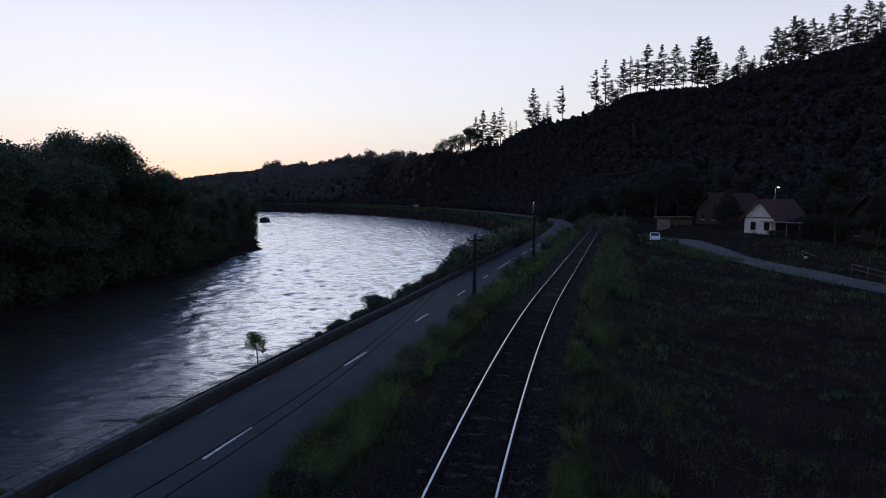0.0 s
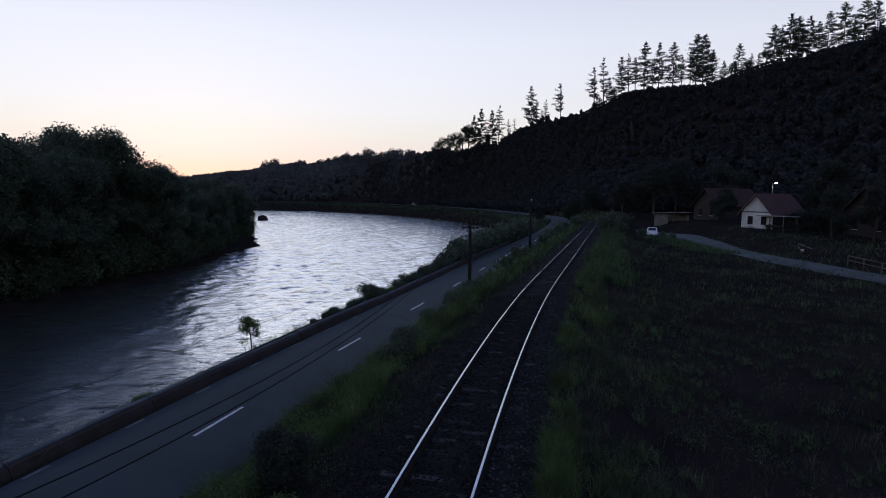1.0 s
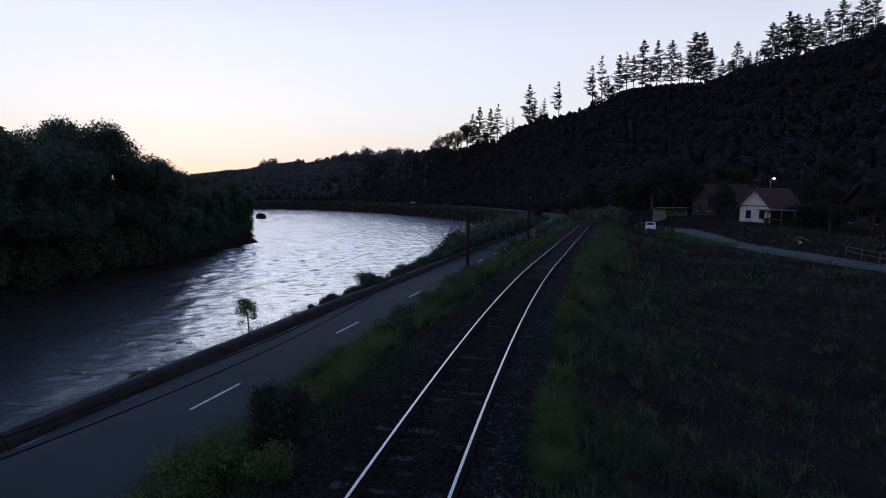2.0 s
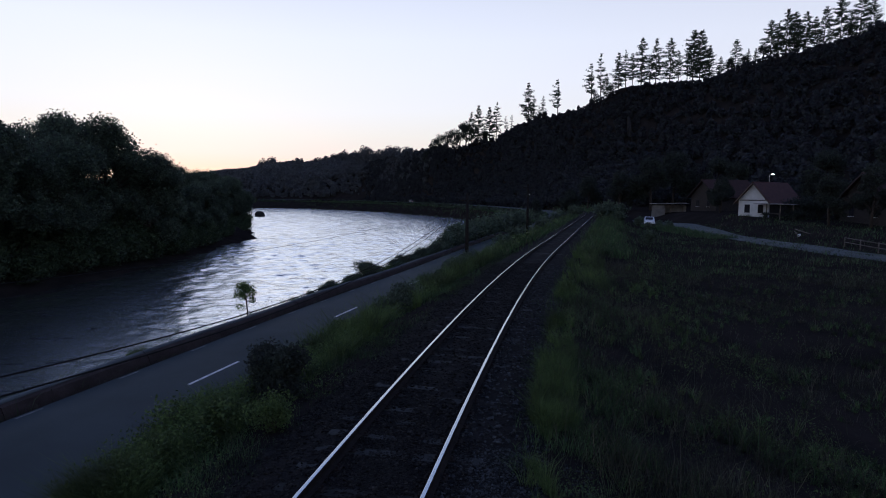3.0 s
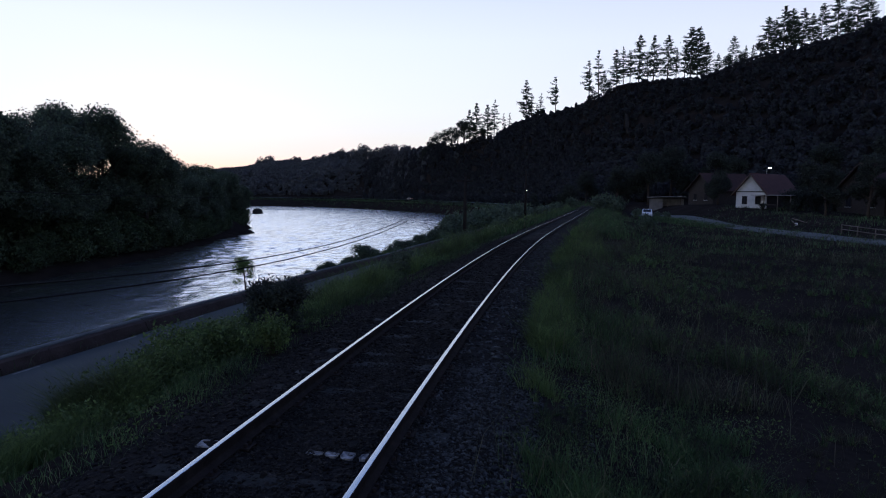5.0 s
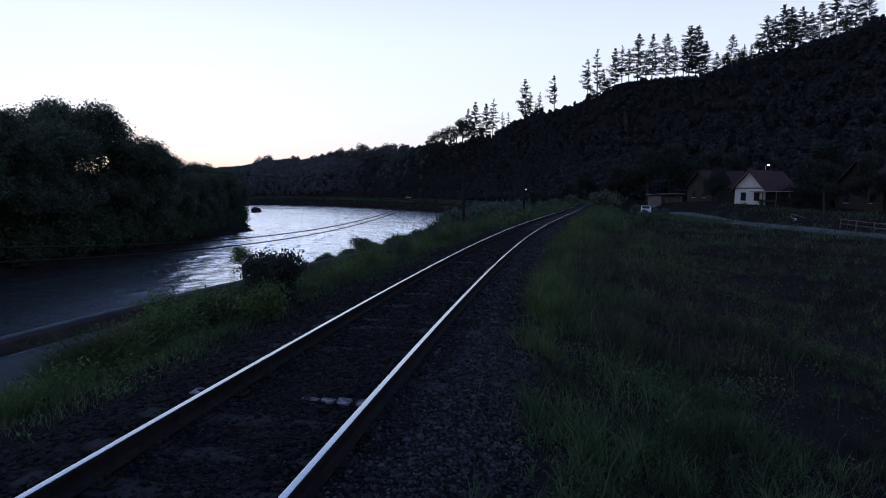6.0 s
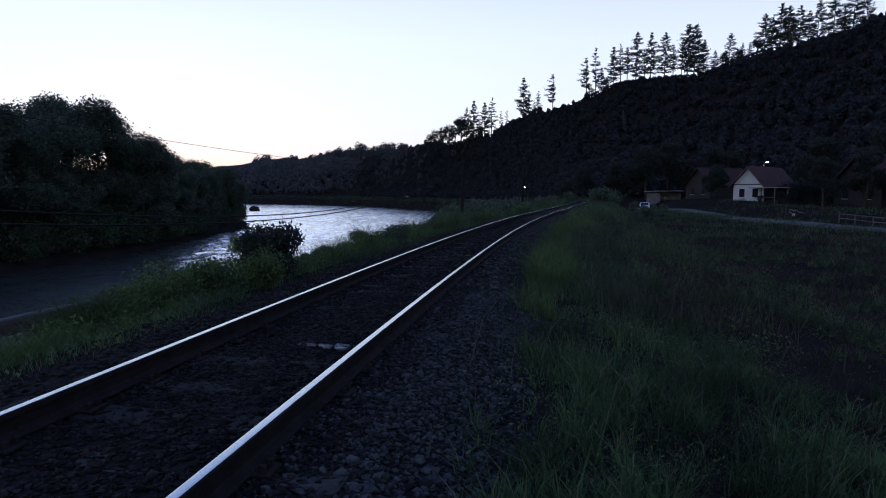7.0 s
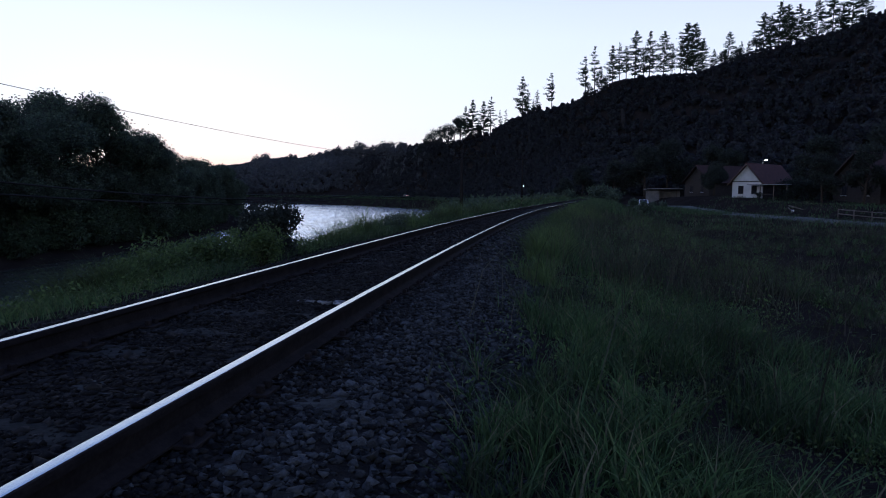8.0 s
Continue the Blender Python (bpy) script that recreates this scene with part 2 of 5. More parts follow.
# ---------------------------------------------------------------- mesh helpers
def mesh(name, verts, faces, materials=(), index=None, smooth=False):
    me = bpy.data.meshes.new(name)
    v = np.asarray(verts, dtype=np.float32).reshape(-1, 3)
    if isinstance(faces, np.ndarray):
        k = faces.shape[1]
        me.vertices.add(len(v))
        me.vertices.foreach_set("co", v.ravel())
        me.loops.add(faces.size)
        me.loops.foreach_set("vertex_index", faces.astype(np.int32).ravel())
        me.polygons.add(len(faces))
        me.polygons.foreach_set("loop_start", np.arange(0, faces.size, k, dtype=np.int32))
        me.update(calc_edges=True)
    else:
        me.from_pydata([tuple(map(float, q)) for q in v], [], faces)
    for m in materials if isinstance(materials, (list, tuple)) else (materials,):
        me.materials.append(m)
    if index is not None:
        me.polygons.foreach_set("material_index", np.asarray(index, dtype=np.int32))
    if smooth:
        me.polygons.foreach_set("use_smooth", np.ones(len(me.polygons), dtype=bool))
    me.update()
    return me


def part(name, data, material=None, parent=None, label=""):
    """One mesh object (from a bmesh or a mesh) under a thing or a part."""
    if isinstance(data, bmesh.types.BMesh):
        me = bpy.data.meshes.new(name)
        data.to_mesh(me)
        data.free()
        data = me
    if material is not None and not data.materials:
        data.materials.append(material)
    ob = new(name, data)
    ob.parent = parent
    return tagged(ob, label)


def thing(name, m, label, category, group="", kind=""):
    ob = new(name)
    ob.empty_display_size = 0.2
    ob.matrix_basis = m
    return tagged(ob, label, category, group, kind)


def box(bm, x0, x1, y0, y1, z0, z1, bevel=0.0):
    r = bmesh.ops.create_cube(bm, size=1.0)
    for v in r["verts"]:
        v.co = Vector((x0 + (v.co.x + 0.5) * (x1 - x0), y0 + (v.co.y + 0.5) * (y1 - y0), z0 + (v.co.z + 0.5) * (z1 - z0)))
    if bevel:
        es = list({e for v in r["verts"] for e in v.link_edges})
        bmesh.ops.bevel(bm, geom=es, offset=bevel, segments=1, affect="EDGES")
    return bm


def boxed(x0, x1, y0, y1, z0, z1, bevel=0.0):
    return box(bmesh.new(), x0, x1, y0, y1, z0, z1, bevel)


def tube(points, radii, sides=7):
    """A tapered tube along points: vertices and quads."""
    pts = [Vector(q) for q in points]
    vs, fs = [], []
    for i, q in enumerate(pts):
        d = (pts[min(i + 1, len(pts) - 1)] - pts[max(i - 1, 0)]).normalized()
        u = d.orthogonal().normalized()
        w = d.cross(u)
        for k in range(sides):
            a = 2 * math.pi * k / sides
            vs.append(q + (u * math.cos(a) + w * math.sin(a)) * radii[i])
    for i in range(len(pts) - 1):
        for k in range(sides):
            a, b = i * sides + k, i * sides + (k + 1) % sides
            fs.append((a, b, b + sides, a + sides))
    fs.append(tuple(range(sides))[::-1])
    fs.append(tuple(range((len(pts) - 1) * sides, len(pts) * sides)))
    return vs, fs


def tubes(name, jobs, material):
    vs, fs = [], []
    for points, radii, sides in jobs:
        v, f = tube(points, radii, sides)
        fs += [tuple(i + len(vs) for i in q) for q in f]
        vs += v
    return mesh(name, vs, fs, material, smooth=True)


def leaves(rng, centres, size, aspect=0.55, droop=0.0):
    """One rhombic leaf for each centre, turned at random."""
    n = len(centres)
    a = rng.normal(size=(n, 3))
    a[:, 2] -= droop
    a /= np.linalg.norm(a, axis=1)[:, None]
    b = np.cross(a, rng.normal(size=(n, 3)))
    b /= np.linalg.norm(b, axis=1)[:, None] + 1e-9
    s = size * rng.uniform(0.6, 1.35, (n, 1))
    v = np.stack([centres - a * s, centres + b * s * aspect, centres + a * s, centres - b * s * aspect], 1)
    return v.reshape(-1, 3), np.arange(4 * n).reshape(-1, 4)


def shell(rng, n, centre, radii, inner=0.55):
    """Points in the outer part of an ellipsoid."""
    d = rng.normal(size=(n, 3))
    d /= np.linalg.norm(d, axis=1)[:, None]
    r = rng.uniform(inner ** 3, 1, (n, 1)) ** (1 / 3)
    return np.asarray(centre) + d * r * np.asarray(radii)


# ---------------------------------------------------------------- plan
def smooth(a, b, x):
    t = np.clip((x - a) / (b - a), 0, 1)
    return t * t * (3 - 2 * t)


_s = np.linspace(-60, 260, 1281)
_h = radians(9.13) + 0.00255 * np.clip(_s, -60, 42) - 0.0016 * np.clip(_s - 105, 0, 150)
_cx = np.cumsum(np.sin(_h)) * 0.25
_cy = np.cumsum(np.cos(_h)) * 0.25
_i0 = int(np.argmin(abs(_s)))
C0 = (-2.2007, 0.353)  # track centre abreast of the camera
_cx, _cy = _cx - _cx[_i0] + C0[0], _cy - _cy[_i0] + C0[1]


def rail_x(y):
    """x of the track's centre line at y."""
    return np.interp(y, _cy, _cx)


def track(s, u=0.0):
    """The place u metres to the right of the centre line, s metres along it, and the heading there."""
    x, y, h = np.interp(s, _s, _cx), np.interp(s, _s, _cy), np.interp(s, _s, _h)
    return x + u * np.cos(h), y - u * np.sin(h), h


# river shores, in order round the water
SHORE = np.array([(-45, -140), (-24, -40), (-19.2, 0), (-15.8, 20), (-9.6, 45), (-3.0, 70), (3.2, 98), (9.0, 130), (14, 170), (16, 205), (14.5, 230), (8.5, 262),
                  (-13, 321), (-78, 413), (-143, 431), (-300, 440), (-700, 400), (-700, 350), (-300, 375), (-175, 360), (-112, 310),
                  (-84, 230), (-55.3, 167), (-48, 125), (-45, 95), (-47, 66), (-53, 38), (-60, 0), (-82, -140)], dtype=float)
WATER_Z = -7.8
ROAD = np.array([(-24.5, -40), (-13.9, 0), (-8.95, 20.3), (-6.1, 31.9), (-3.0, 43.4), (0.1, 54.8), (3.3, 67.5), (8.7, 87.8), (11.6, 98), (17.0, 117), (24.5, 143), (30, 165), (32.5, 182), (31, 200),
                 (26, 228), (20, 255), (8, 296), (-6, 329), (-24, 357), (-66, 421), (-135, 441), (-220, 451)], dtype=float)
LANE = np.array([(40, 10), (38.4, 36), (37.2, 53), (36.2, 62), (35.6, 71), (36.2, 80), (37.9, 92), (38.2, 101), (36.2, 109), (36.5, 118)], dtype=float)
FOOT = np.array([(150, -60), (105, 60), (82, 125), (62, 165), (50, 192), (46, 216), (35, 260), (21, 302), (7, 338), (-56, 432), (-140, 452), (-400, 475), (-900, 475)], dtype=float)
RIDGE = np.array([(260, 60, 95), (190, 190, 78), (153.3, 229.4, 64.4), (137.1, 236, 60.2), (128.6, 239.6, 58), (123.2, 241.3, 56.6), (118.5, 244.8, 54.7), (114.4, 250, 52.8), (110.4, 256.1, 51.7), (105.7, 261.4, 51.8),
                  (93.5, 267.1, 52.5), (79.5, 268.5, 51.2), (72.5, 269.4, 49.6), (65.9, 272.1, 46.4), (59.8, 277.6, 43.1), (54.2, 287.9, 42.1), (48.6, 302.1, 42.2), (42.4, 317.2, 41.3), (35.3, 331.2, 37.1), (27.5, 346.9, 33.4), (18.3, 354.6, 35.2),
                  (-8, 374, 28.5), (-60, 490, 28), (-120, 570, 29), (-175, 620, 28), (-223, 650, 19), (-300, 690, 14), (-500, 740, 12), (-900, 760, 12)], dtype=float)


def curve_pts(points, step):
    """Points every step metres along a smooth line through the given ones."""
    p = np.vstack([2 * points[0] - points[1], points, 2 * points[-1] - points[-2]])
    out = []
    for i in range(1, len(p) - 2):
        k = max(2, int(np.linalg.norm(p[i + 1] - p[i]) / step))
        for t in np.arange(k) / k:
            out.append(0.5 * (2 * p[i] + (p[i + 1] - p[i - 1]) * t + (2 * p[i - 1] - 5 * p[i] + 4 * p[i + 1] - p[i + 2]) * t * t
                              + (3 * p[i] - p[i - 1] - 3 * p[i + 1] + p[i + 2]) * t ** 3))
    return np.array(out + [p[-2]])


def line_dist(x, y, line, extra=None):
    """Distance to a polyline, the side (positive: left of it) and a value carried along it."""
    best = np.full(x.shape, 1e12)
    side = np.ones(x.shape)
    val = np.zeros(x.shape)
    for i in range(len(line) - 1):
        ax, ay = line[i, :2]
        dx, dy = line[i + 1, :2] - line[i, :2]
        L = dx * dx + dy * dy
        t = np.clip(((x - ax) * dx + (y - ay) * dy) / L, 0, 1)
        ex, ey = x - ax - t * dx, y - ay - t * dy
        d = ex * ex + ey * ey
        m = d < best
        best = np.where(m, d, best)
        side = np.where(m, np.sign(dx * ey - dy * ex), side)
        if extra is not None:
            val = np.where(m, extra[i] + t * (extra[i + 1] - extra[i]), val)
    return np.sqrt(best), side, val


def inside(x, y, poly):
    c = np.zeros(x.shape, dtype=bool)
    for (ax, ay), (bx, by) in zip(poly, np.roll(poly, -1, 0)):
        if ay != by:
            c ^= ((ay > y) != (by > y)) & (x < (bx - ax) * (y - ay) / (by - ay) + ax)
    return c


SHORE_S = curve_pts(np.vstack([SHORE, SHORE[:1]]), 12.0)
ROAD_S = curve_pts(ROAD, 2.0)
LANE_S = curve_pts(LANE, 2.0)
ROAD_COARSE = curve_pts(ROAD, 9.0)


def road_z(y):
    return -3.0 + 1.4 * smooth(105, 195, y)


def wobble(x, y, size):
    return (np.sin(x / size + 1.3 * np.sin(y / size * 0.7)) + np.sin(y / size * 1.13 + 1.7 * np.sin(x / size * 0.83 + 2)) + np.sin((x + y) / size * 0.61 + 4)) / 3


def ground_z(x, y):
    """Height of the ground."""
    x, y = np.asarray(x, dtype=float), np.asarray(y, dtype=float)
    u = x - rail_x(y)
    # meadow side
    z = -0.36 - 0.3 * smooth(2.6, 4.5, u) - 0.85 * smooth(5, 10, u) + 1.3 * smooth(40, 46, x) * smooth(25, 60, y) + 0.9 * smooth(75, 105, y) * smooth(6, 25, u)
    z = z + wobble(x, y, 2.1) * 0.07 * smooth(3, 7, u) + wobble(x, y, 9.0) * 0.12 * smooth(4, 12, u)
    # river side: verge, road, wall, bank
    rd, rs, rz = line_dist(x, y, ROAD_COARSE, road_z(ROAD_COARSE[:, 1]))
    west = -0.36 - 0.75 * smooth(2.4, 4.6, -u) - 2.0 * smooth(4.8, 7.4, -u) + wobble(x, y, 1.7) * 0.1 * smooth(2.6, 3.6, -u)
    z = np.where(u < 0, west, z)
    k = 1 - smooth(3.3, 5.5, rd)
    z = z * (1 - k) + (rz - 0.12) * k
    sd, _, _ = line_dist(x, y, SHORE_S)
    wet = inside(x, y, SHORE_S)
    bank = WATER_Z + np.where(wet, -0.16 * sd - 0.1, 0.0)
    left = inside(x, y, np.array([(-2000, -2000), (-82, -2000), (-82, -140), (-60, 0), (-53, 38), (-47, 66), (-45, 95), (-48, 125), (-55.3, 167), (-84, 230), (-112, 310), (-175, 360), (-2000, 375)]))
    z = np.where(left & ~wet, WATER_Z + 0.3 + np.minimum(sd * 0.4, 3.2), z)
    rise = WATER_Z + sd * 2.6
    z = np.where(~wet & ~left, np.minimum(z, np.maximum(rise, -20)), z)
    z = np.where(wet, np.maximum(bank, -11), z)
    # hill
    fd, fs, _ = line_dist(x, y, FOOT)
    gd, gs, gz = line_dist(x, y, RIDGE, RIDGE[:, 2])
    up = fs < 0
    f = fd / (fd + gd + 1e-6)
    hz = gz * smooth(-0.12, 1.0, f) - gz * float(smooth(-0.12, 1.0, 0.0))
    hz = hz + wobble(x, y, 14.0) * 2.0 * smooth(0, 25, fd)
    hz = np.where(gs < 0, gz - np.minimum(gd * 0.12, 25), hz)
    z = np.where(up, np.maximum(z, 0) * 0 + np.where(gs < 0, hz, z * (1 - smooth(0, 20, fd)) + hz), z)
    return z


# ---------------------------------------------------------------- ground, river, road
def spaced(near, far, step, grow):
    out, d = [0.0], step
    while out[-1] < far:
        out.append(out[-1] + d)
        if out[-1] > near:
            d *= grow
    return out


us = spaced(16, 2600, 0.45, 1.06)
us = np.array([-a for a in us[:0:-1]] + us)
ys = np.array([-a for a in spaced(4, 1500, 1.0, 1.15)[:0:-1]] + spaced(45, 3200, 0.8, 1.028))
U, Y = np.meshgrid(us, ys)
X = U + rail_x(Y)
Z = ground_z(X, Y)
ny, nu = X.shape
idx = np.arange(ny * nu).reshape(ny, nu)
quads = np.stack([idx[:-1, :-1], idx[:-1, 1:], idx[1:, 1:], idx[1:, :-1]], -1).reshape(-1, 4)
ground = new("ground", mesh("ground", np.stack([X, Y, Z], -1), quads, SOIL, smooth=True))
tagged(ground, "dark grassy meadow, river banks and wooded hillside", "ground", kind="structure")

def river_span(y):
    """The river's west and east edge at y."""
    xs = []
    for (ax, ay), (bx, by) in zip(SHORE, np.roll(SHORE, -1, 0)):
        if (ay > y) != (by > y):
            xs.append(ax + (bx - ax) * (y - ay) / (by - ay))
    return max(min(xs), -230.0) - 3.0, max(xs) + 3.0


wave_y = [-30.0]
while wave_y[-1] < 424:
    wave_y.append(wave_y[-1] + 0.28 + 0.0016 * max(0.0, wave_y[-1]))
wave_y = np.array(wave_y)
span = np.array([river_span(y) for y in wave_y])
cols = np.linspace(0, 1, 250)
WX = span[:, :1] + (span[:, 1:] - span[:, :1]) * cols[None]
WY = np.repeat(wave_y[:, None], 250, 1)
cell = np.maximum((span[:, 1] - span[:, 0]) / 250, 0.28 + 0.0016 * np.maximum(0, wave_y))[:, None]
WZ = np.full(WX.shape, WATER_Z)
wave_rng = np.random.default_rng(3)
for k in range(46):
    length = 1.0 * 7.0 ** wave_rng.uniform(0, 1)
    way = radians(-76) + wave_rng.normal() * 0.75
    q = 2 * math.pi / length
    phase = (WX * math.sin(way) + WY * math.cos(way)) * q + wave_rng.uniform(0, 6.28)
    bunch = 0.6 + 0.4 * np.sin(WX * 0.11 * wave_rng.normal() + WY * 0.07 * wave_rng.normal() + k)
    WZ += 0.026 * length ** 0.85 / 6.8 * bunch * np.sin(phase) * np.clip((length / cell - 1.9) / 1.2, 0, 1) * (0.3 + 0.7 * smooth(18, 60, WY) + 0.85 * smooth(45, 120, WY)) * (1 - (length > 3) * 0.6 * (1 - smooth(25, 90, WY)))
n0, n1 = WX.shape
ii = np.arange(n0 * n1).reshape(n0, n1)
wq = np.stack([ii[:-1, :-1], ii[:-1, 1:], ii[1:, 1:], ii[1:, :-1]], -1).reshape(-1, 4)
flat = np.array([(-900, -200, WATER_Z - 0.25), (140, -200, WATER_Z - 0.25), (140, 520, WATER_Z - 0.25), (-900, 520, WATER_Z - 0.25)])
water = new("water", mesh("water", np.concatenate([np.stack([WX, WY, WZ], -1).reshape(-1, 3), flat]), np.concatenate([wq, n0 * n1 + np.array([[0, 1, 2, 3]])]), WATER, smooth=True))
tagged(water, "rippled river water reflecting the pale evening sky", "river", kind="structure")


def strip(line, offsets, zf):
    """A band along a line: offsets to its right, heights zf(x, y, offset)."""
    d = np.gradient(line, axis=0)
    d /= np.linalg.norm(d, axis=1)[:, None]
    nrm = np.stack([d[:, 1], -d[:, 0]], 1)
    rows = []
    for o in offsets:
        q = line + nrm * o
        rows.append(np.stack([q[:, 0], q[:, 1], zf(line[:, 0], line[:, 1], o)], 1))
    v = np.stack(rows, 1)
    n0, n1 = v.shape[:2]
    i = np.arange(n0 * n1).reshape(n0, n1)
    return v.reshape(-1, 3), np.stack([i[:-1, :-1], i[:-1, 1:], i[1:, 1:], i[1:, :-1]], -1).reshape(-1, 4)


v, f = strip(ROAD_S, [-3.15, -3.0, -1.5, 0, 1.5, 3.0, 3.2], lambda x, y, o: road_z(y) - (0.14 if o in (-3.15, 3.2) else 0.012 * abs(o)))
road = tagged(new("road", mesh("road", v, f, ASPHALT, smooth=True)), "two-lane grey asphalt road with worn edges", "road", kind="structure")
v, f = strip(LANE_S, [-2.5, -1.75, -0.5, 0.5, 1.75, 2.5], lambda x, y, o: ground_z(x, y) + (0.16 if abs(o) < 1.8 else -0.2))
lane = tagged(new("gravel_track", mesh("gravel_track", v, f, GRAVEL, smooth=True)), "pale gravel lane leading to the houses", "road", kind="structure")

# ---------------------------------------------------------------- road details
def road_at(d):
    """Place and heading d metres along the road from abreast of the first dash."""
    seg = np.linalg.norm(np.diff(ROAD_S, axis=0), axis=1)
    c = np.concatenate([[0], np.cumsum(seg)])
    k = np.argmin(np.hypot(ROAD_S[:, 0] + 8.95, ROAD_S[:, 1] - 20.35))
    c -= c[k]
    x, y = np.interp(d, c, ROAD_S[:, 0]), np.interp(d, c, ROAD_S[:, 1])
    x2, y2 = np.interp(d + 0.5, c, ROAD_S[:, 0]), np.interp(d + 0.5, c, ROAD_S[:, 1])
    return x, y, math.atan2(x2 - x, y2 - y)


def road_line(d0, d1, off, width, paint=PAINT):
    """A painted line on the road between two stations."""
    vs, fs = [], []
    n = max(1, int((d1 - d0) / 1.5))
    for i in range(n + 1):
        x, y, h = road_at(d0 + (d1 - d0) * i / n)
        for o in (off - width / 2, off + width / 2):
            vs.append((x + o * math.cos(h), y - o * math.sin(h), road_z(y) - 0.012 * abs(o) + 0.008))
    for i in range(n):
        fs.append((2 * i, 2 * i + 1, 2 * i + 3, 2 * i + 2))
    return mesh("lane_marking", vs, fs, paint)


for i in range(-1, 5):
    part("lane_marking", road_line(12 * i, 12 * i + 3, 0, 0.13), None, road)
part("lane_marking", road_line(57, 74, 0, 0.13), None, road)
for i in range(0, 3):
    part("lane_marking", road_line(77 + 8 * i, 81 + 8 * i, 0, 0.13), None, road)

for i in range(-6, 24):
    part("edge_marking", road_line(4.0 * i, 4.0 * i + 0.9, -2.85, 0.09, WORN_PAINT), None, road)

# low river wall with a rounded coping, cast in lengths
WALL_OFF = -3.42
wall = thing("river_wall", pose(0, 0, 0), "low weathered concrete river wall along the road edge", "wall", kind="structure")


def wall_run(i, profile, d0, d1, name, material):
    vs, fs = [], []
    m = len(profile)
    for k in range(5):
        x, y, h = road_at(d0 + (d1 - d0) * k / 4)
        sink = 0.03 * math.sin(i * 2.1 + k * 0.3)
        for a, b in profile:
            o = WALL_OFF + a
            vs.append((x + o * math.cos(h), y - o * math.sin(h), road_z(y) + b + sink))
    for k in range(4):
        for j in range(m):
            fs.append((k * m + j, k * m + (j + 1) % m, (k + 1) * m + (j + 1) % m, (k + 1) * m + j))
    fs += [tuple(range(m))[::-1], tuple(range(4 * m, 5 * m))]
    return mesh(name, vs, fs, material)


for i in range(18):
    d0, d1 = -22 + 6.0 * i, -22 + 6.0 * i + 5.97
    body = part("wall_length", wall_run(i, [(-0.3, -2.4), (-0.22, 0.3), (-0.02, 0.3), (0.08, 0.24), (0.3, -0.3)], d0, d1, "wall_length", WALL_STONE), None, wall, "dark brown masonry")
    part("coping", wall_run(i, [(-0.27, 0.25), (-0.27, 0.34), (-0.24, 0.38), (-0.11, 0.38), (-0.07, 0.34), (-0.07, 0.305), (-0.2, 0.305)], d0 + 0.01, d1 - 0.02, "coping", COPING), None, body, "concrete coping, paled by sky reflection put into its colour")

# ---------------------------------------------------------------- railway
prof = [(-2.5, -0.5), (-2.1, -0.33), (-1.45, -0.195), (-0.9, -0.172), (-0.62, -0.188), (0, -0.18), (0.62, -0.188), (0.9, -0.172), (1.45, -0.195), (2.1, -0.33), (2.5, -0.5)]


def bed_z(s, u):
    """The lie of the ballast: uneven, with hollows and heaps."""
    z = np.interp(u, [q[0] for q in prof], [q[1] for q in prof])
    return z + (0.012 * wobble(s * 1.0, u * 1.3, 0.23) + 0.008 * wobble(s, u, 0.09)) * (abs(u) < 2.4)


bed_s = np.concatenate([np.arange(-14, 0, 0.8), np.arange(0, 16, 0.07), np.arange(16, 150, 0.8)])
bed_u = np.concatenate([[-2.5, -2.3], np.arange(-2.1, 2.11, 0.07), [2.3, 2.5]])
SS, UU = np.meshgrid(bed_s, bed_u, indexing="ij")
bx, by, _ = track(SS, UU)
n0, n1 = SS.shape
ii = np.arange(n0 * n1).reshape(n0, n1)
bed = new("ballast_bed", mesh("ballast_bed", np.stack([bx, by, bed_z(SS, UU)], -1), np.stack([ii[:-1, :-1], ii[:-1, 1:], ii[1:, 1:], ii[1:, :-1]], -1).reshape(-1, 4), BALLAST, smooth=True))
tagged(bed, "dark stained ballast bed under the railway track", "track bed", kind="structure")

railway = thing("railway_track", pose(0, 0, 0), "single railway line with polished rail heads on old sleepers", "railway track")
CROWN = [(-0.034 + 0.0085 * k, -0.0035 * ((k - 4) / 4) ** 4) for k in range(9)]
FLANK = [(-0.066, -0.16), (-0.066, -0.15), (-0.02, -0.132), (-0.009, -0.12), (-0.009, -0.046), (-0.035, -0.037), (-0.036, -0.016)]
RAIL = FLANK + CROWN + [(-a, b) for a, b in FLANK[::-1]]
rail_s = np.arange(-14, 150, 1.0)
for side in (-0.7525, 0.7525):
    m = len(RAIL)
    rv = np.stack([np.stack([*track(rail_s, side + a)[:2], np.full(rail_s.shape, b)], 1) for a, b in RAIL], 1).reshape(-1, 3)
    fs, mi = [], []
    for k in range(len(rail_s) - 1):
        for j in range(m):
            fs.append((k * m + j, (k + 1) * m + j, (k + 1) * m + (j + 1) % m, k * m + (j + 1) % m))
            mi.append(0 if 8 <= j <= 13 else 1)
    fs += [tuple(range(m)), tuple(range((len(rail_s) - 1) * m, len(rail_s) * m))[::-1]]
    mi += [1, 1]
    part("rail", mesh("rail", rv, fs, [RAILHEAD, RUST], mi), None, railway, "rusty steel rail with a polished head")

rng = np.random.default_rng(11)


def worn_slab(rng, lx, ly, lz, wear):
    """A slab with its top at 0, chipped along its edges."""
    bm = boxed(-lx / 2, lx / 2, -ly / 2, ly / 2, -lz, 0, 0.018)
    for v in bm.verts:
        v.co += Vector(rng.normal(size=3) * wear)
    return bm


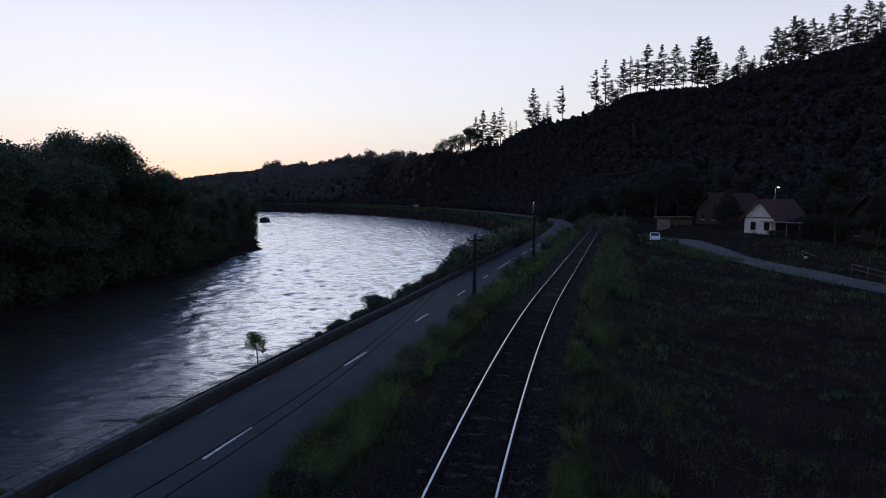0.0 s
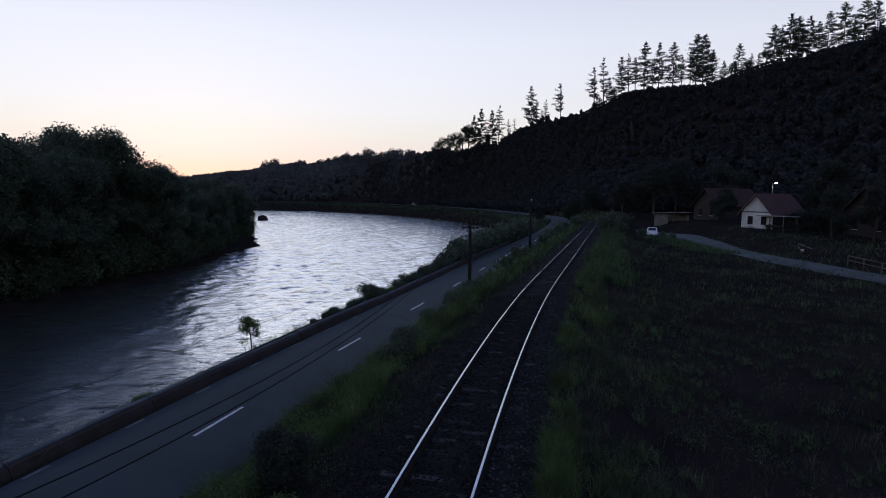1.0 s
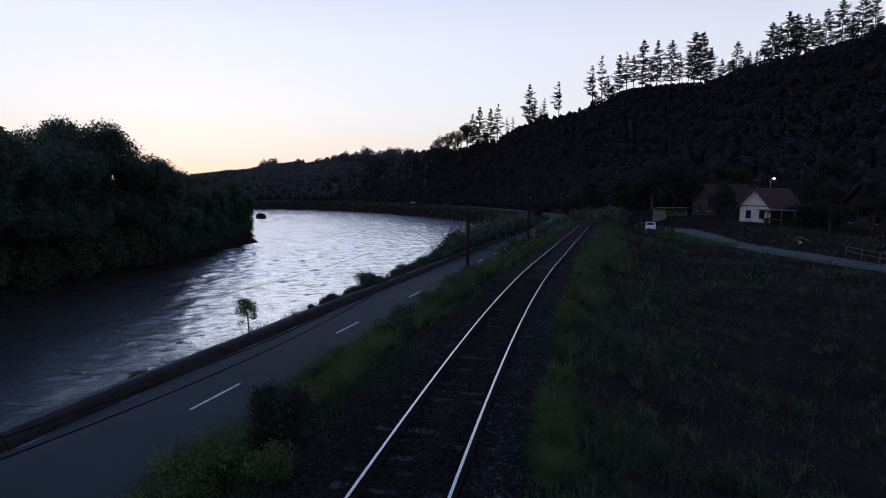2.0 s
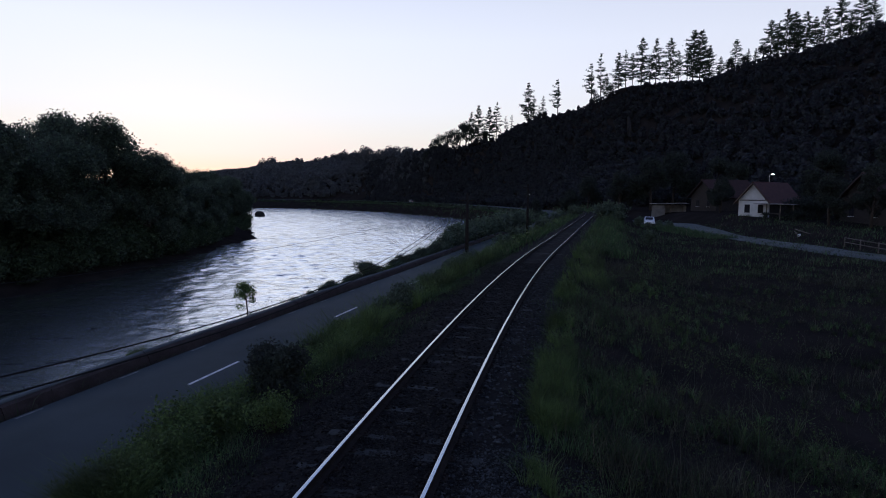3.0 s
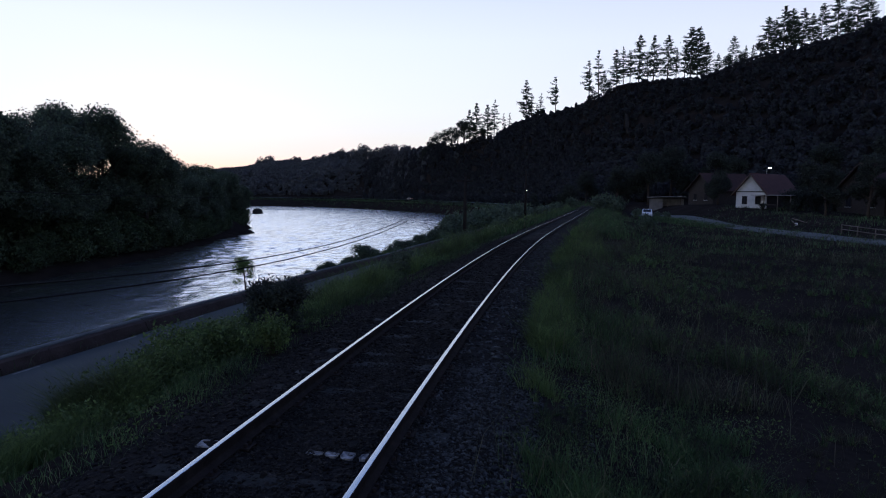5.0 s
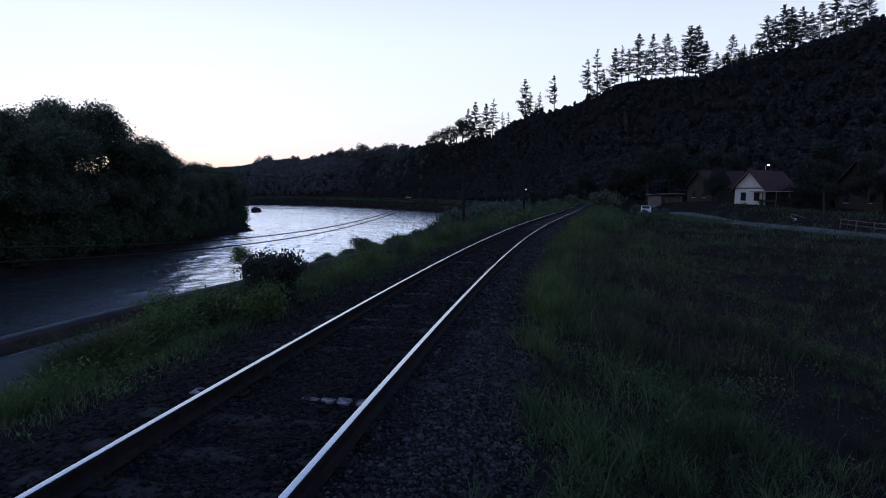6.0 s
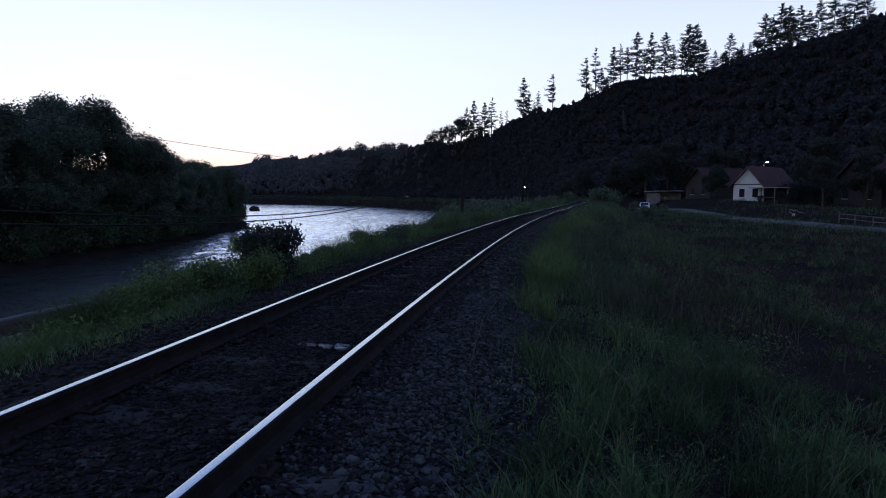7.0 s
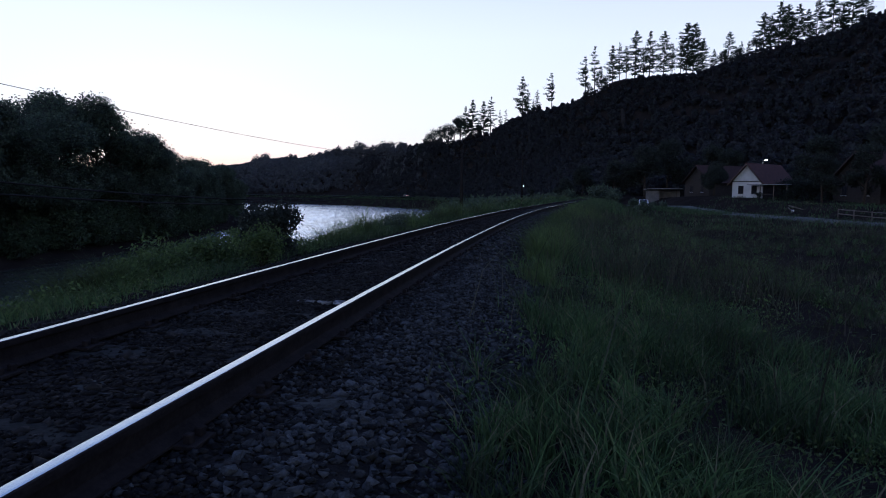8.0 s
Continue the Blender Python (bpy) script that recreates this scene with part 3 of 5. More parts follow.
SLEEPER_MESHES = []
for k in range(4):
    bm = worn_slab(rng, 2.55, 0.25, 0.15, 0.006)
    me = bpy.data.meshes.new("sleeper")
    bm.to_mesh(me)
    bm.free()
    me.materials.append(TIMBER)
    SLEEPER_MESHES.append(me)
PLATE = bpy.data.meshes.new("rail_fastening")
bm = boxed(-0.16, 0.16, -0.08, 0.08, -0.006, 0.012, 0.003)
for a, b in ((-0.11, -0.04), (-0.11, 0.04), (0.11, -0.04), (0.11, 0.04)):
    box(bm, a - 0.018, a + 0.018, b - 0.018, b + 0.018, 0.0, 0.05, 0.005)
bm.to_mesh(PLATE)
bm.free()
PLATE.materials.append(RUST)
S0 = 5.28  # the sleeper with flaked paint
for k in range(-18, 190):
    s = S0 + 0.62 * k
    x, y, h = track(s)
    sl = part("sleeper", SLEEPER_MESHES[k % 4], None, railway)
    sl.matrix_basis = pose(x, y, -0.187 + rng.normal() * 0.006, rng.normal() * 0.4, rng.normal() * 0.3, -math.degrees(h) + rng.normal() * 0.7)
    if -10 < k < 60:
        for side in (-0.7525, 0.7525):
            fx, fy, _ = track(s, side)
            pl = part("rail_fastening", PLATE, None, railway)
            pl.matrix_basis = pose(fx, fy, -0.166, 0, 0, -math.degrees(h))
# pale flakes on one sleeper
for a, b, w in ((-1.18, -1.0, 0.16), (-0.02, 0.14, 0.07), (0.16, 0.3, 0.1), (0.33, 0.46, 0.13), (0.52, 0.6, 0.12)):
    x, y, h = track(S0)
    bm = worn_slab(rng, b - a, w, 0.01, 0.004)
    fl = part("paint_patch", bm, FLAKED, railway, "patch of flaked white paint")
    fl.matrix_basis = pose(x, y, -0.172, 0, 0, -math.degrees(h)) @ pose((a + b) / 2, rng.normal() * 0.02, 0, 0, 0, rng.normal() * 3)


def stones(rng, n, s0, s1, u0, u1, size):
    """Broken stones lying on the bed."""
    s, u = rng.uniform(s0, s1, n), rng.uniform(u0, u1, n)
    x, y, _ = track(s, u)
    z = bed_z(s, u)
    z = np.where(abs(u) > 2.45, ground_z(x, y), z)
    c = np.stack([x, y, z], 1)
    r = size * rng.uniform(0.55, 1.5, (n, 1))
    base = np.array([(1, 0, 0.3), (-0.2, 1, 0.2), (-1, -0.2, 0.25), (0.1, -1, 0.3), (0.2, 0.1, 1), (0, 0, -0.6)])
    v = base[None] + rng.normal(size=(n, 6, 3)) * 0.28
    a = rng.uniform(0, 6.28, n)
    ca, sa = np.cos(a)[:, None], np.sin(a)[:, None]
    v = np.stack([v[..., 0] * ca - v[..., 1] * sa, v[..., 0] * sa + v[..., 1] * ca, v[..., 2] * 0.75], -1)
    v = c[:, None] + v * r[:, :, None]
    f = np.array([(0, 1, 4), (1, 2, 4), (2, 3, 4), (3, 0, 4), (1, 0, 5), (2, 1, 5), (3, 2, 5), (0, 3, 5)])
    return v.reshape(-1, 3), (f[None] + 6 * np.arange(n)[:, None, None]).reshape(-1, 3)


def joined(name, pieces, material):
    vs, fs, k = [], [], 0
    for v, f in pieces:
        vs.append(v)
        fs.append(f + k)
        k += len(v)
    return mesh(name, np.concatenate(vs), np.concatenate(fs), material)


back = np.random.default_rng(8)
ballast = new("ballast_stones", joined("ballast_stones", [
    stones(rng, 12500, 0, 9, 1.12, 2.4, 0.0185), stones(back, 900, 0, 9, 0.8, 1.15, 0.0185), stones(rng, 600, 2.6, 12, 0.85, 2.4, 0.03), stones(back, 1500, 0.4, 9, 2.1, 2.9, 0.018), stones(rng, 3500, 9, 34, 0.85, 2.5, 0.034)], STONE))
stained = new("stained_stones", joined("stained_stones", [stones(rng, 11000, 1, 10, -0.7, 0.7, 0.017), stones(rng, 900, 1, 12, -0.68, 0.68, 0.03), stones(rng, 4500, 9, 34, -0.7, 0.7, 0.03), stones(back, 3500, 0, 9, 0.8, 1.2, 0.0185), stones(rng, 5000, 2, 14, -2.5, -0.8, 0.024), stones(rng, 3500, 9, 34, -2.5, -0.85, 0.034), stones(back, 5000, -12, 2, -0.7, 0.7, 0.022), stones(back, 3000, -12, 2.5, -2.5, -0.8, 0.026), stones(back, 4500, -12, 0.3, 0.8, 2.5, 0.026)], STAINED))
tagged(stained, "small oil-stained ballast stones between the rails and along the line", "gravel", kind="stuff")
tagged(ballast, "grey broken ballast stones between and beside the rails", "gravel", kind="stuff")

# ---------------------------------------------------------------- trees
def lobes_crown(rng, lobes, per, size, inner=0.5):
    c = np.concatenate([shell(rng, int(per * q[3] * q[3]), q[:3], (q[3], q[3], q[3] * 0.85), inner) for q in lobes])
    c += rng.normal(size=c.shape) * (size + 0.05 * max(q[3] for q in lobes))
    return leaves(rng, c, size)


def broadleaf(name, rng, m, height, spread, per, size, label, material=BROAD, group="", window=None):
    """A leafy tree: tapered trunk, limbs and a crown of many leaf clumps."""
    tr = thing(name, m, label, "tree", group)
    lean = rng.normal(size=2) * 0.05 * height
    top = Vector((lean[0], lean[1], height * 0.72))
    trunk = [(0, 0, -0.4), (lean[0] * 0.15, lean[1] * 0.15, height * 0.2), (lean[0] * 0.5, lean[1] * 0.5, height * 0.45), tuple(top)]
    r0 = height * 0.02
    jobs = [(trunk, [r0 * 1.3, r0, r0 * 0.7, r0 * 0.25], 8)]
    lobes = [(top.x, top.y, height * 0.8, spread * 0.55)]
    for i in range(17):
        a, t = i * 2.4 + rng.uniform(-0.4, 0.4), rng.uniform(0.0, 0.97)
        b = Vector(trunk[1]).lerp(top, t)
        reach = spread * rng.uniform(0.4, 0.9) * (1.15 - 0.6 * t)
        e = b + Vector((math.cos(a) * reach, math.sin(a) * reach, height * rng.uniform(0.02, 0.2)))
        mid = b.lerp(e, 0.5) + Vector((0, 0, height * 0.02))
        jobs.append(([b, mid, e], [r0 * 0.4, r0 * 0.25, r0 * 0.1], 5))
        lobes.append((e.x, e.y, e.z, spread * rng.uniform(0.2, 0.42)))
    part("trunk", tubes("trunk", jobs, BARK), None, tr)
    v, f = lobes_crown(rng, lobes, per, size)
    if window:
        # a thin stretch between the upper and the lower boughs lets the sky through
        mid = v.reshape(-1, 4, 3).mean(1)
        ragged = 0.7 * np.sin(mid[:, 0] * 1.7 + mid[:, 1]) + 0.5 * np.sin(mid[:, 1] * 2.3)
        keep = (mid[:, 2] < window[0] + ragged) | (mid[:, 2] > window[1] + ragged) | (rng.random(len(mid)) < 0.1)
        v, f = v.reshape(-1, 4, 3)[keep].reshape(-1, 3), np.arange(4 * keep.sum()).reshape(-1, 4)
    part("crown", mesh("crown", v, f, material), None, tr)
    return tr


def bush(rng, m, height, spread, per, size, label, material=BROAD, group="", name="bush"):
    """A shrub: stems from the ground and an uneven leafy crown."""
    tr = thing(name, m, label, "bush", group)
    jobs, lobes = [], []
    for i in range(8):
        a = i * 2.4 + rng.uniform(-0.4, 0.4)
        e = Vector((math.cos(a), math.sin(a), 0)) * spread * rng.uniform(0.15, 0.72)
        e.z = height * rng.uniform(0.35, 0.85)
        jobs.append(([(0, 0, -0.1), tuple(e * 0.5 + Vector((0, 0, height * 0.08))), tuple(e)], [0.02 * height, 0.012 * height, 0.004 * height], 5))
        lobes.append((e.x, e.y, e.z, spread * rng.uniform(0.3, 0.5)))
    lobes.append((0, 0, height * 0.3, spread * 0.7))
    part("woody_base", tubes("woody_base", jobs, BARK), None, tr)
    v, f = lobes_crown(rng, lobes, per, size, 0.3)
    v = v[:]
    v[:, 2] = np.maximum(v[:, 2], 0.02)
    part("crown", mesh("crown", v, f, material), None, tr)
    return tr


def pine(rng, m, height, bare, wide, gaps, lopsided, label, group="ridge pines"):
    """A tall pine: bare stem, uneven tiers of branches with needle tufts."""
    tr = thing("pine_tree", m, label, "tree", group)
    lean = rng.normal(size=2) * 0.015 * height
    stem = [(0, 0, -1.5), (lean[0] * 0.4, lean[1] * 0.4, height * 0.5), (lean[0], lean[1], height)]
    r0 = height * 0.011
    jobs = [(stem, [r0 * 1.2, r0 * 0.8, r0 * 0.15], 7)]
    cen = []
    z = height * bare
    while z < height * 0.985:
        t = (z / height - bare) / (1 - bare)
        reach0 = height * wide * (1.0 - t ** 1.7) * (0.55 + 0.45 * min(1, t * 4)) + height * 0.018
        turn = rng.uniform(0, 6.28)
        for k in range(int(rng.integers(3, 6))):
            if rng.random() < gaps:
                continue
            a = turn + k * 1.5 + rng.uniform(-0.4, 0.4)
            reach = reach0 * rng.uniform(0.4, 1.15)
            if lopsided and math.cos(a) > 0:
                reach *= 0.35
            b = Vector((lean[0] * z / height, lean[1] * z / height, z))
            e = b + Vector((math.cos(a) * reach, math.sin(a) * reach, reach * rng.uniform(-0.34, 0.22)))
            jobs.append(([b, e], [r0 * 0.22, r0 * 0.06], 3))
            for q in range(int(16 + reach * 30)):
                w = rng.uniform(0.22, 1.05)
                cen.append(np.array(b.lerp(e, w)) + rng.normal(size=3) * (0.3, 0.3, 0.2) * (0.45 + 0.22 * reach * w) + (0, 0, 0.12 + 0.35 * w * w))
        z += height * rng.uniform(0.025, 0.06)
    part("trunk", tubes("trunk", jobs, BARK), None, tr)
    v, f = leaves(rng, np.array(cen), 0.23, 0.45)
    part("crown", mesh("crown", v, f, NEEDLE), None, tr)
    return tr


def placed(x, y, scale=1.0, turn=0.0, sink=0.0):
    z = float(ground_z(np.array([x]), np.array([y]))[0])
    return pose(x, y, z - sink, 0, 0, turn) @ Matrix.Diagonal((scale, scale, scale, 1))


def clone(ob, x, y, scale, turn, sink=0.0):
    """A copy of a plant at its own size times scale, wherever the first one stands."""
    return copy_thing(ob, placed(x, y, scale / ob.scale.x, turn, sink))


rng = np.random.default_rng(5)
protos, backs = [], []
L = "tall dark leafy tree on the far river bank"
for k in range(4):
    protos.append(broadleaf("riverside_tree", rng, placed(*((-53.5, 104), (-57.5, 82), (-62, 84), (-52.5, 110))[k], (0.8, 0.98, 0.96, 0.75)[k]), 18.0, 6.2, 420, 0.165, L, group="far bank trees"))
for k in range(3):
    backs.append(broadleaf("riverside_tree", rng, placed(*((-75, 88), (-66, 86), (-70, 82))[k], (1.0, 1.0, 0.92)[k]), 18.0, 6.2, 170, 0.29, L, group="far bank trees"))
FRONT = ((-47.8, 98, 0.88), (-49, 106, 0.8), (-51, 66, 1.0), (-52.5, 58, 1.08), (-50.5, 71, 0.88), (-56, 62, 1.08), (-54, 72, 0.83), (-58, 70, 0.83), (-52, 99, 0.74), (-50.5, 116, 0.62), (-55, 118, 0.68), (-60, 112, 0.66), (-52, 128, 0.7), (-57, 130, 0.74), (-54, 140, 0.7), (-59, 145, 0.75), (-57, 155, 0.73), (-64, 156, 0.76), (-60, 164, 0.74), (-58.6, 168, 0.6))
# First six stand out of view, enlarged to darken the river's reflection.
BACK = ((-58, 48, 1.33), (-63, 40, 1.4), (-62, 28, 1.4), (-68, 14, 1.45), (-66, 50, 1.4), (-72, 34, 1.45), (-64, 74, 0.83), (-70, 136, 0.75), (-66, 166, 0.76), (-74, 180, 0.72), (-88, 160, 0.6), (-86, 205, 0.6), (-105, 190, 0.58), (-100, 240, 0.6), (-125, 230, 0.6), (-62, 60, 0.9), (-70, 66, 0.9),
        (-130, 290, 0.66), (-150, 260, 0.66), (-110, 270, 0.6), (-90, 125, 0.6), (-100, 150, 0.55), (-120, 170, 0.6), (-80, 104, 0.7), (-86, 92, 0.85))
for kinds, spots in ((protos, FRONT), (backs, BACK)):
    for x, y, sc in spots:
        clone(kinds[int(rng.integers(len(kinds)))], x, y, sc * rng.uniform(0.96, 1.04), rng.uniform(0, 360))
airy = [broadleaf("riverside_tree", rng, placed(x, y, sc), 18.0, 6.2, 420, 0.165, "tall leafy tree with sky showing between its boughs", group="far bank trees", window=(7.8, 12.0)) for x, y, sc in ((-52.8, 85, 1.0), (-56, 91, 1.05))]
for k, (x, y, sc) in enumerate(((-50.5, 77, 0.94), (-57, 88, 1.0), (-56, 95, 0.5), (-60, 98, 0.5), (-49.6, 92, 1.04), (-52, 91, 1.05), (-47.4, 95, 0.96))):
    clone(airy[k % 2], x, y, sc, rng.uniform(0, 360))
broadleaf("riverside_tree", rng, placed(-61.6, 82, 1.0), 19.6, 2.2, 300, 0.165, "slender tree rising above the bank woods", group="far bank trees")
shrub = bush(rng, placed(-47.5, 105, 1.0), 4.6, 3.0, 260, 0.2, "dense willow shrub at the water's edge", WILLOW, "bank willows")
shrub2 = bush(rng, placed(-47.4, 90, 1.0), 5.2, 3.2, 240, 0.2, "dense willow shrub at the water's edge", WILLOW, "bank willows")
for k in range(72):
    t = (k % 36) / 35
    y = 54 + 115 * t + rng.uniform(-1, 1)
    row = k // 36
    x = float(np.interp(y, [38, 66, 95, 125, 167, 180], [-53, -47, -45, -48, -55.3, -58.5])) - rng.uniform(1.0, 2.6) - 3.6 * row
    copy_thing((shrub, shrub2)[k % 2], placed(x, y, rng.uniform(0.75, 1.2) * (1 - 0.3 * t) * (1 + 0.25 * row), rng.uniform(0, 360)))

for x, y, sc in ((-51.5, 148, 0.8), (-53, 153, 0.75), (-54.5, 158, 0.85), (-55.5, 163, 0.8), (-50.5, 144, 0.75), (-56, 155, 1.2), (-59, 165, 1.3)):
    clone((shrub, shrub2)[int(x) % 2], x - 4.2, y + 13, sc, rng.uniform(0, 360))

# pines along the ridge: x, y and height
def ridge_pines(protos, spots):
    for i, (x, y, h) in enumerate(spots):
        clone(protos[i % len(protos)], x, y, h / 20.0, rng.uniform(-25, 25) if len(protos) == 1 else rng.uniform(0, 360), 0.5)


L = "tall pine with a layered dark crown on the ridge"
wide = [pine(rng, placed(x, y, h / 20), 20, 0.12, 0.31, 0.05, False, L) for x, y, h in ((81.7, 265.5, 20.4), (93.3, 263.8, 18.9), (101.5, 260, 21.8))]
ridge_pines(wide, ((103.8, 258.8, 21.4), (112.9, 247.2, 13), (122.4, 238.6, 15), (127.3, 237, 17.5), (124.8, 238, 13), (129.8, 236, 16), (133.2, 234.5, 15), (138.7, 232.6, 15), (143.7, 230.9, 17), (149, 228.3, 17), (152.6, 226.2, 14)))
even = [pine(rng, placed(x, y, h / 20), 20, 0.15, 0.23, 0.08, False, L) for x, y, h in ((72.4, 266.5, 16.6), (87.7, 264.9, 19.6))]
ridge_pines(even, ((106.5, 256.1, 14.6), (116.2, 243.1, 6.9), (118.2, 241.3, 6), (130.8, 235.5, 12.9), (109.6, 252.5, 8.8), (67.5, 268.2, 10.9), (22.5, 347.8, 20), (12.6, 357.2, 19.4), (16.3, 353.3, 21.7), (40.4, 316.6, 21.6), (135.9, 233.4, 12.2), (146.6, 229.4, 10.9)))
L = "thin pine with a bare stem and few branches"
thin = [pine(rng, placed(x, y, h / 20), 20, 0.28, 0.14, 0.35, False, L) for x, y, h in ((65.5, 269, 20.2), (75.3, 266.1, 17.4))]
ridge_pines(thin, ((42.4, 312.8, 14.3), (45.9, 304.2, 13), (33.3, 331.4, 9.8), (26, 344.8, 22.2), (30.8, 336.6, 11), (44.4, 308.2, 8.9), (99.5, 261, 14.5), (28, 342.4, 6), (85.2, 265.1, 12.9)))
L = "wind-shaped pine with branches to one side"
flag = [pine(rng, placed(62.1, 271.7, 0.885), 20, 0.3, 0.26, 0.2, True, L)]
ridge_pines(flag, ((50.9, 291.2, 18.1), (78.1, 265.7, 15.4), (96.5, 262.4, 13.9)))


L = "broad dark leafy tree on the crest"
crown_trees = [broadleaf("crest_tree", rng, placed(x, y, h / 18), 18.0, 6.0, 42, 0.34, L, DUSKY, "crest trees") for x, y, h in ((5.9, 364, 13.6), (-1.4, 371, 11.8))]
for x, y, h in ((63.4, 270.7, 6.6), (-5.9, 375.1, 12.4), (-10.1, 378.8, 10), (9.5, 360.5, 16), (2.3, 367.5, 12), (-13.7, 381.8, 9), (69.4, 267.5, 6), (111.6, 249.4, 6.6), (115.4, 244.3, 5.4), (120.2, 239.7, 7), (19.6, 350.3, 8)):
    clone(crown_trees[int(rng.integers(2))], x, y, h / 18.0, rng.uniform(0, 360), 0.4)


def woods(rng, n, region, size, height, per=64):
    """Far tree crowns and their stems, joined."""
    x, y, low = region(rng, n)
    z = ground_z(x, y)
    cen = []
    h = height * rng.uniform(0.65, 1.25, n) * low
    for k in range(n):
        r = h[k] * rng.uniform(0.26, 0.4)
        cen.append(shell(rng, per, (x[k], y[k], z[k] + h[k] * 0.58), (r, r, h[k] * 0.45), 0.5))
    return leaves(rng, np.concatenate(cen), size, 0.7)


def along(line, share, end):
    """Places at a share of a line's length, up to its point number end."""
    c = np.concatenate([[0], np.cumsum(np.linalg.norm(np.diff(line[:, :2], axis=0), axis=1))])
    return np.interp(share * c[end], c, line[:, 0]), np.interp(share * c[end], c, line[:, 1])


def on_hill(rng, n):
    """Places on the slope between its foot and its ridge."""
    t, k = rng.uniform(0.18, 1, n), rng.uniform(0.01, 0.85, n)
    (fx, fy), (gx, gy) = along(FOOT, t, 9), along(RIDGE, t, 22)
    return fx + (gx - fx) * k + rng.normal(size=n) * 4, fy + (gy - fy) * k + rng.normal(size=n) * 4, 1.15 - 0.75 * k


def crest(rng, n):
    """Places near the top of the slope."""
    t, k = rng.uniform(0.2, 0.8, n), rng.uniform(0.72, 1.0, n)
    (fx, fy), (gx, gy) = along(FOOT, t, 9), along(RIDGE, t, 22)
    return fx + (gx - fx) * k, fy + (gy - fy) * k, 1.0


# height of the tree tops along the far ridge
TOPS = np.array([(-480, 16), (-300, 20), (-228, 23), (-213, 27), (-202, 30), (-191, 34), (-184, 39.5), (-178, 37.5), (-169, 29.5), (-160, 31), (-150, 36.5), (-140, 35), (-131, 34), (-111, 36.5), (-97, 38.5), (-78, 38.5), (-66, 40), (-55, 36.5), (-43, 38.5), (-33, 35), (-20, 33), (-12, 34)])


def far_ridge(rng, n):
    """Places on the low wooded ridge beyond the river bend."""
    x = rng.uniform(-480, 8, n)
    o, q = np.argsort(FOOT[:, 0]), np.argsort(RIDGE[:, 0])
    x = np.where(rng.random(n) < smooth(-110, 10, x), rng.uniform(-480, -90, n), x)
    y0, y1 = np.interp(x, FOOT[o, 0], FOOT[o, 1]) + 5, np.interp(x, RIDGE[q, 0], RIDGE[q, 1]) + 4
    return x, y0 + (y1 - y0) * rng.uniform(0, 0.82, n) ** 0.8, 0.7 + 0.4 * wobble(x, x * 0.3, 9.0)


def far_crest(rng, n):
    """Crowns on the far ridge, in clumps, up to the wooded skyline."""
    x = rng.uniform(-300, -26, n)
    q = np.argsort(RIDGE[:, 0])
    y = np.interp(x, RIDGE[q, 0], RIDGE[q, 1]) - rng.uniform(-1, 12, n)
    tall = np.maximum(np.interp(x, TOPS[:, 0], TOPS[:, 1]) - ground_z(x, y), 2.0)
    return x, y, tall * np.clip(0.86 + 0.16 * wobble(x, x * 0.4, 2.3) + 0.08 * rng.normal(size=n), 0.5, 1.12)


def far_flat(rng, n):
    """Places on the low land across the river."""
    return rng.uniform(-420, -108, n), rng.uniform(130, 325, n), 1.0


wood = new("hillside_woods", joined("hillside_woods", [woods(rng, 5200, on_hill, 0.55, 4.4, 90), woods(rng, 2600, crest, 0.3, 1.1)], FOREST))
tagged(wood, "dark dense woods covering the hillside", "woods", kind="stuff")
far_wood = new("ridge_woods", joined("ridge_woods", [woods(rng, 7000, far_ridge, 1.25, 4.6, 44), woods(rng, 420, far_crest, 0.62, 1.0, 190), woods(rng, 400, far_flat, 1.2, 10.0)], HAZED_LEAVES))
tagged(far_wood, "broadleaf woods on the low ridge beyond the river, haze put into their colour", "woods", kind="stuff")

# trees and shrubs at the foot of the hill and round the houses
L = "dark leafy tree by the houses below the hill"
foots = [broadleaf("hill_foot_tree", rng, placed(*((42, 150), (55, 150), (71, 80))[k], (0.6, 0.8, 0.6)[k]), 18.0, (5.2, 6.4, 5.8)[k], 150, 0.27, L, DUSKY, "hill foot trees") for k in range(3)]
for x, y, sc in ((30, 150, 0.42), (36, 158, 0.5), (48, 145, 0.72), (62, 142, 0.7), (24, 168, 0.34), (72, 118, 0.7), (76, 105, 0.75), (66, 95, 0.5), (60, 78, 0.36),
                 (64, 72, 0.42), (79, 90, 0.7), (58, 90, 0.33), (82, 75, 0.7), (70, 62, 0.45), (63, 135, 0.62), (50.5, 81, 0.4), (54, 78, 0.46), (57.5, 74.5, 0.46), (61, 70, 0.46), (47.6, 107, 0.3), (50.5, 113, 0.36)):
    tagged(clone(foots[int(rng.integers(3))], x, y, sc, rng.uniform(0, 360)), L, "tree", "hill foot trees")

# ---------------------------------------------------------------- shrubs by the road and the track
L = "dense green roadside bush in leaf"
x, y, h = road_at(26.6)
bp = [bush(rng, placed(*((x - 4.5 * math.cos(h), y + 4.5 * math.sin(h)), (-4.35, 10.4), (-4.8, 18.6))[k]), (1.55, 0.85, 1.2)[k], (0.95, 0.9, 1.0)[k], (2200, 4200, 2200)[k], (0.055, 0.034, 0.055)[k], L, (BROAD, WEED, BROAD)[k], "track bushes") for k in range(3)]
far_bush = [bush(rng, placed(*((4.6, 52), (8.6, 63))[k]), (1.5, 1.3)[k], (0.95, 1.05)[k], 420, 0.12, L, BROAD, "track bushes") for k in range(2)]
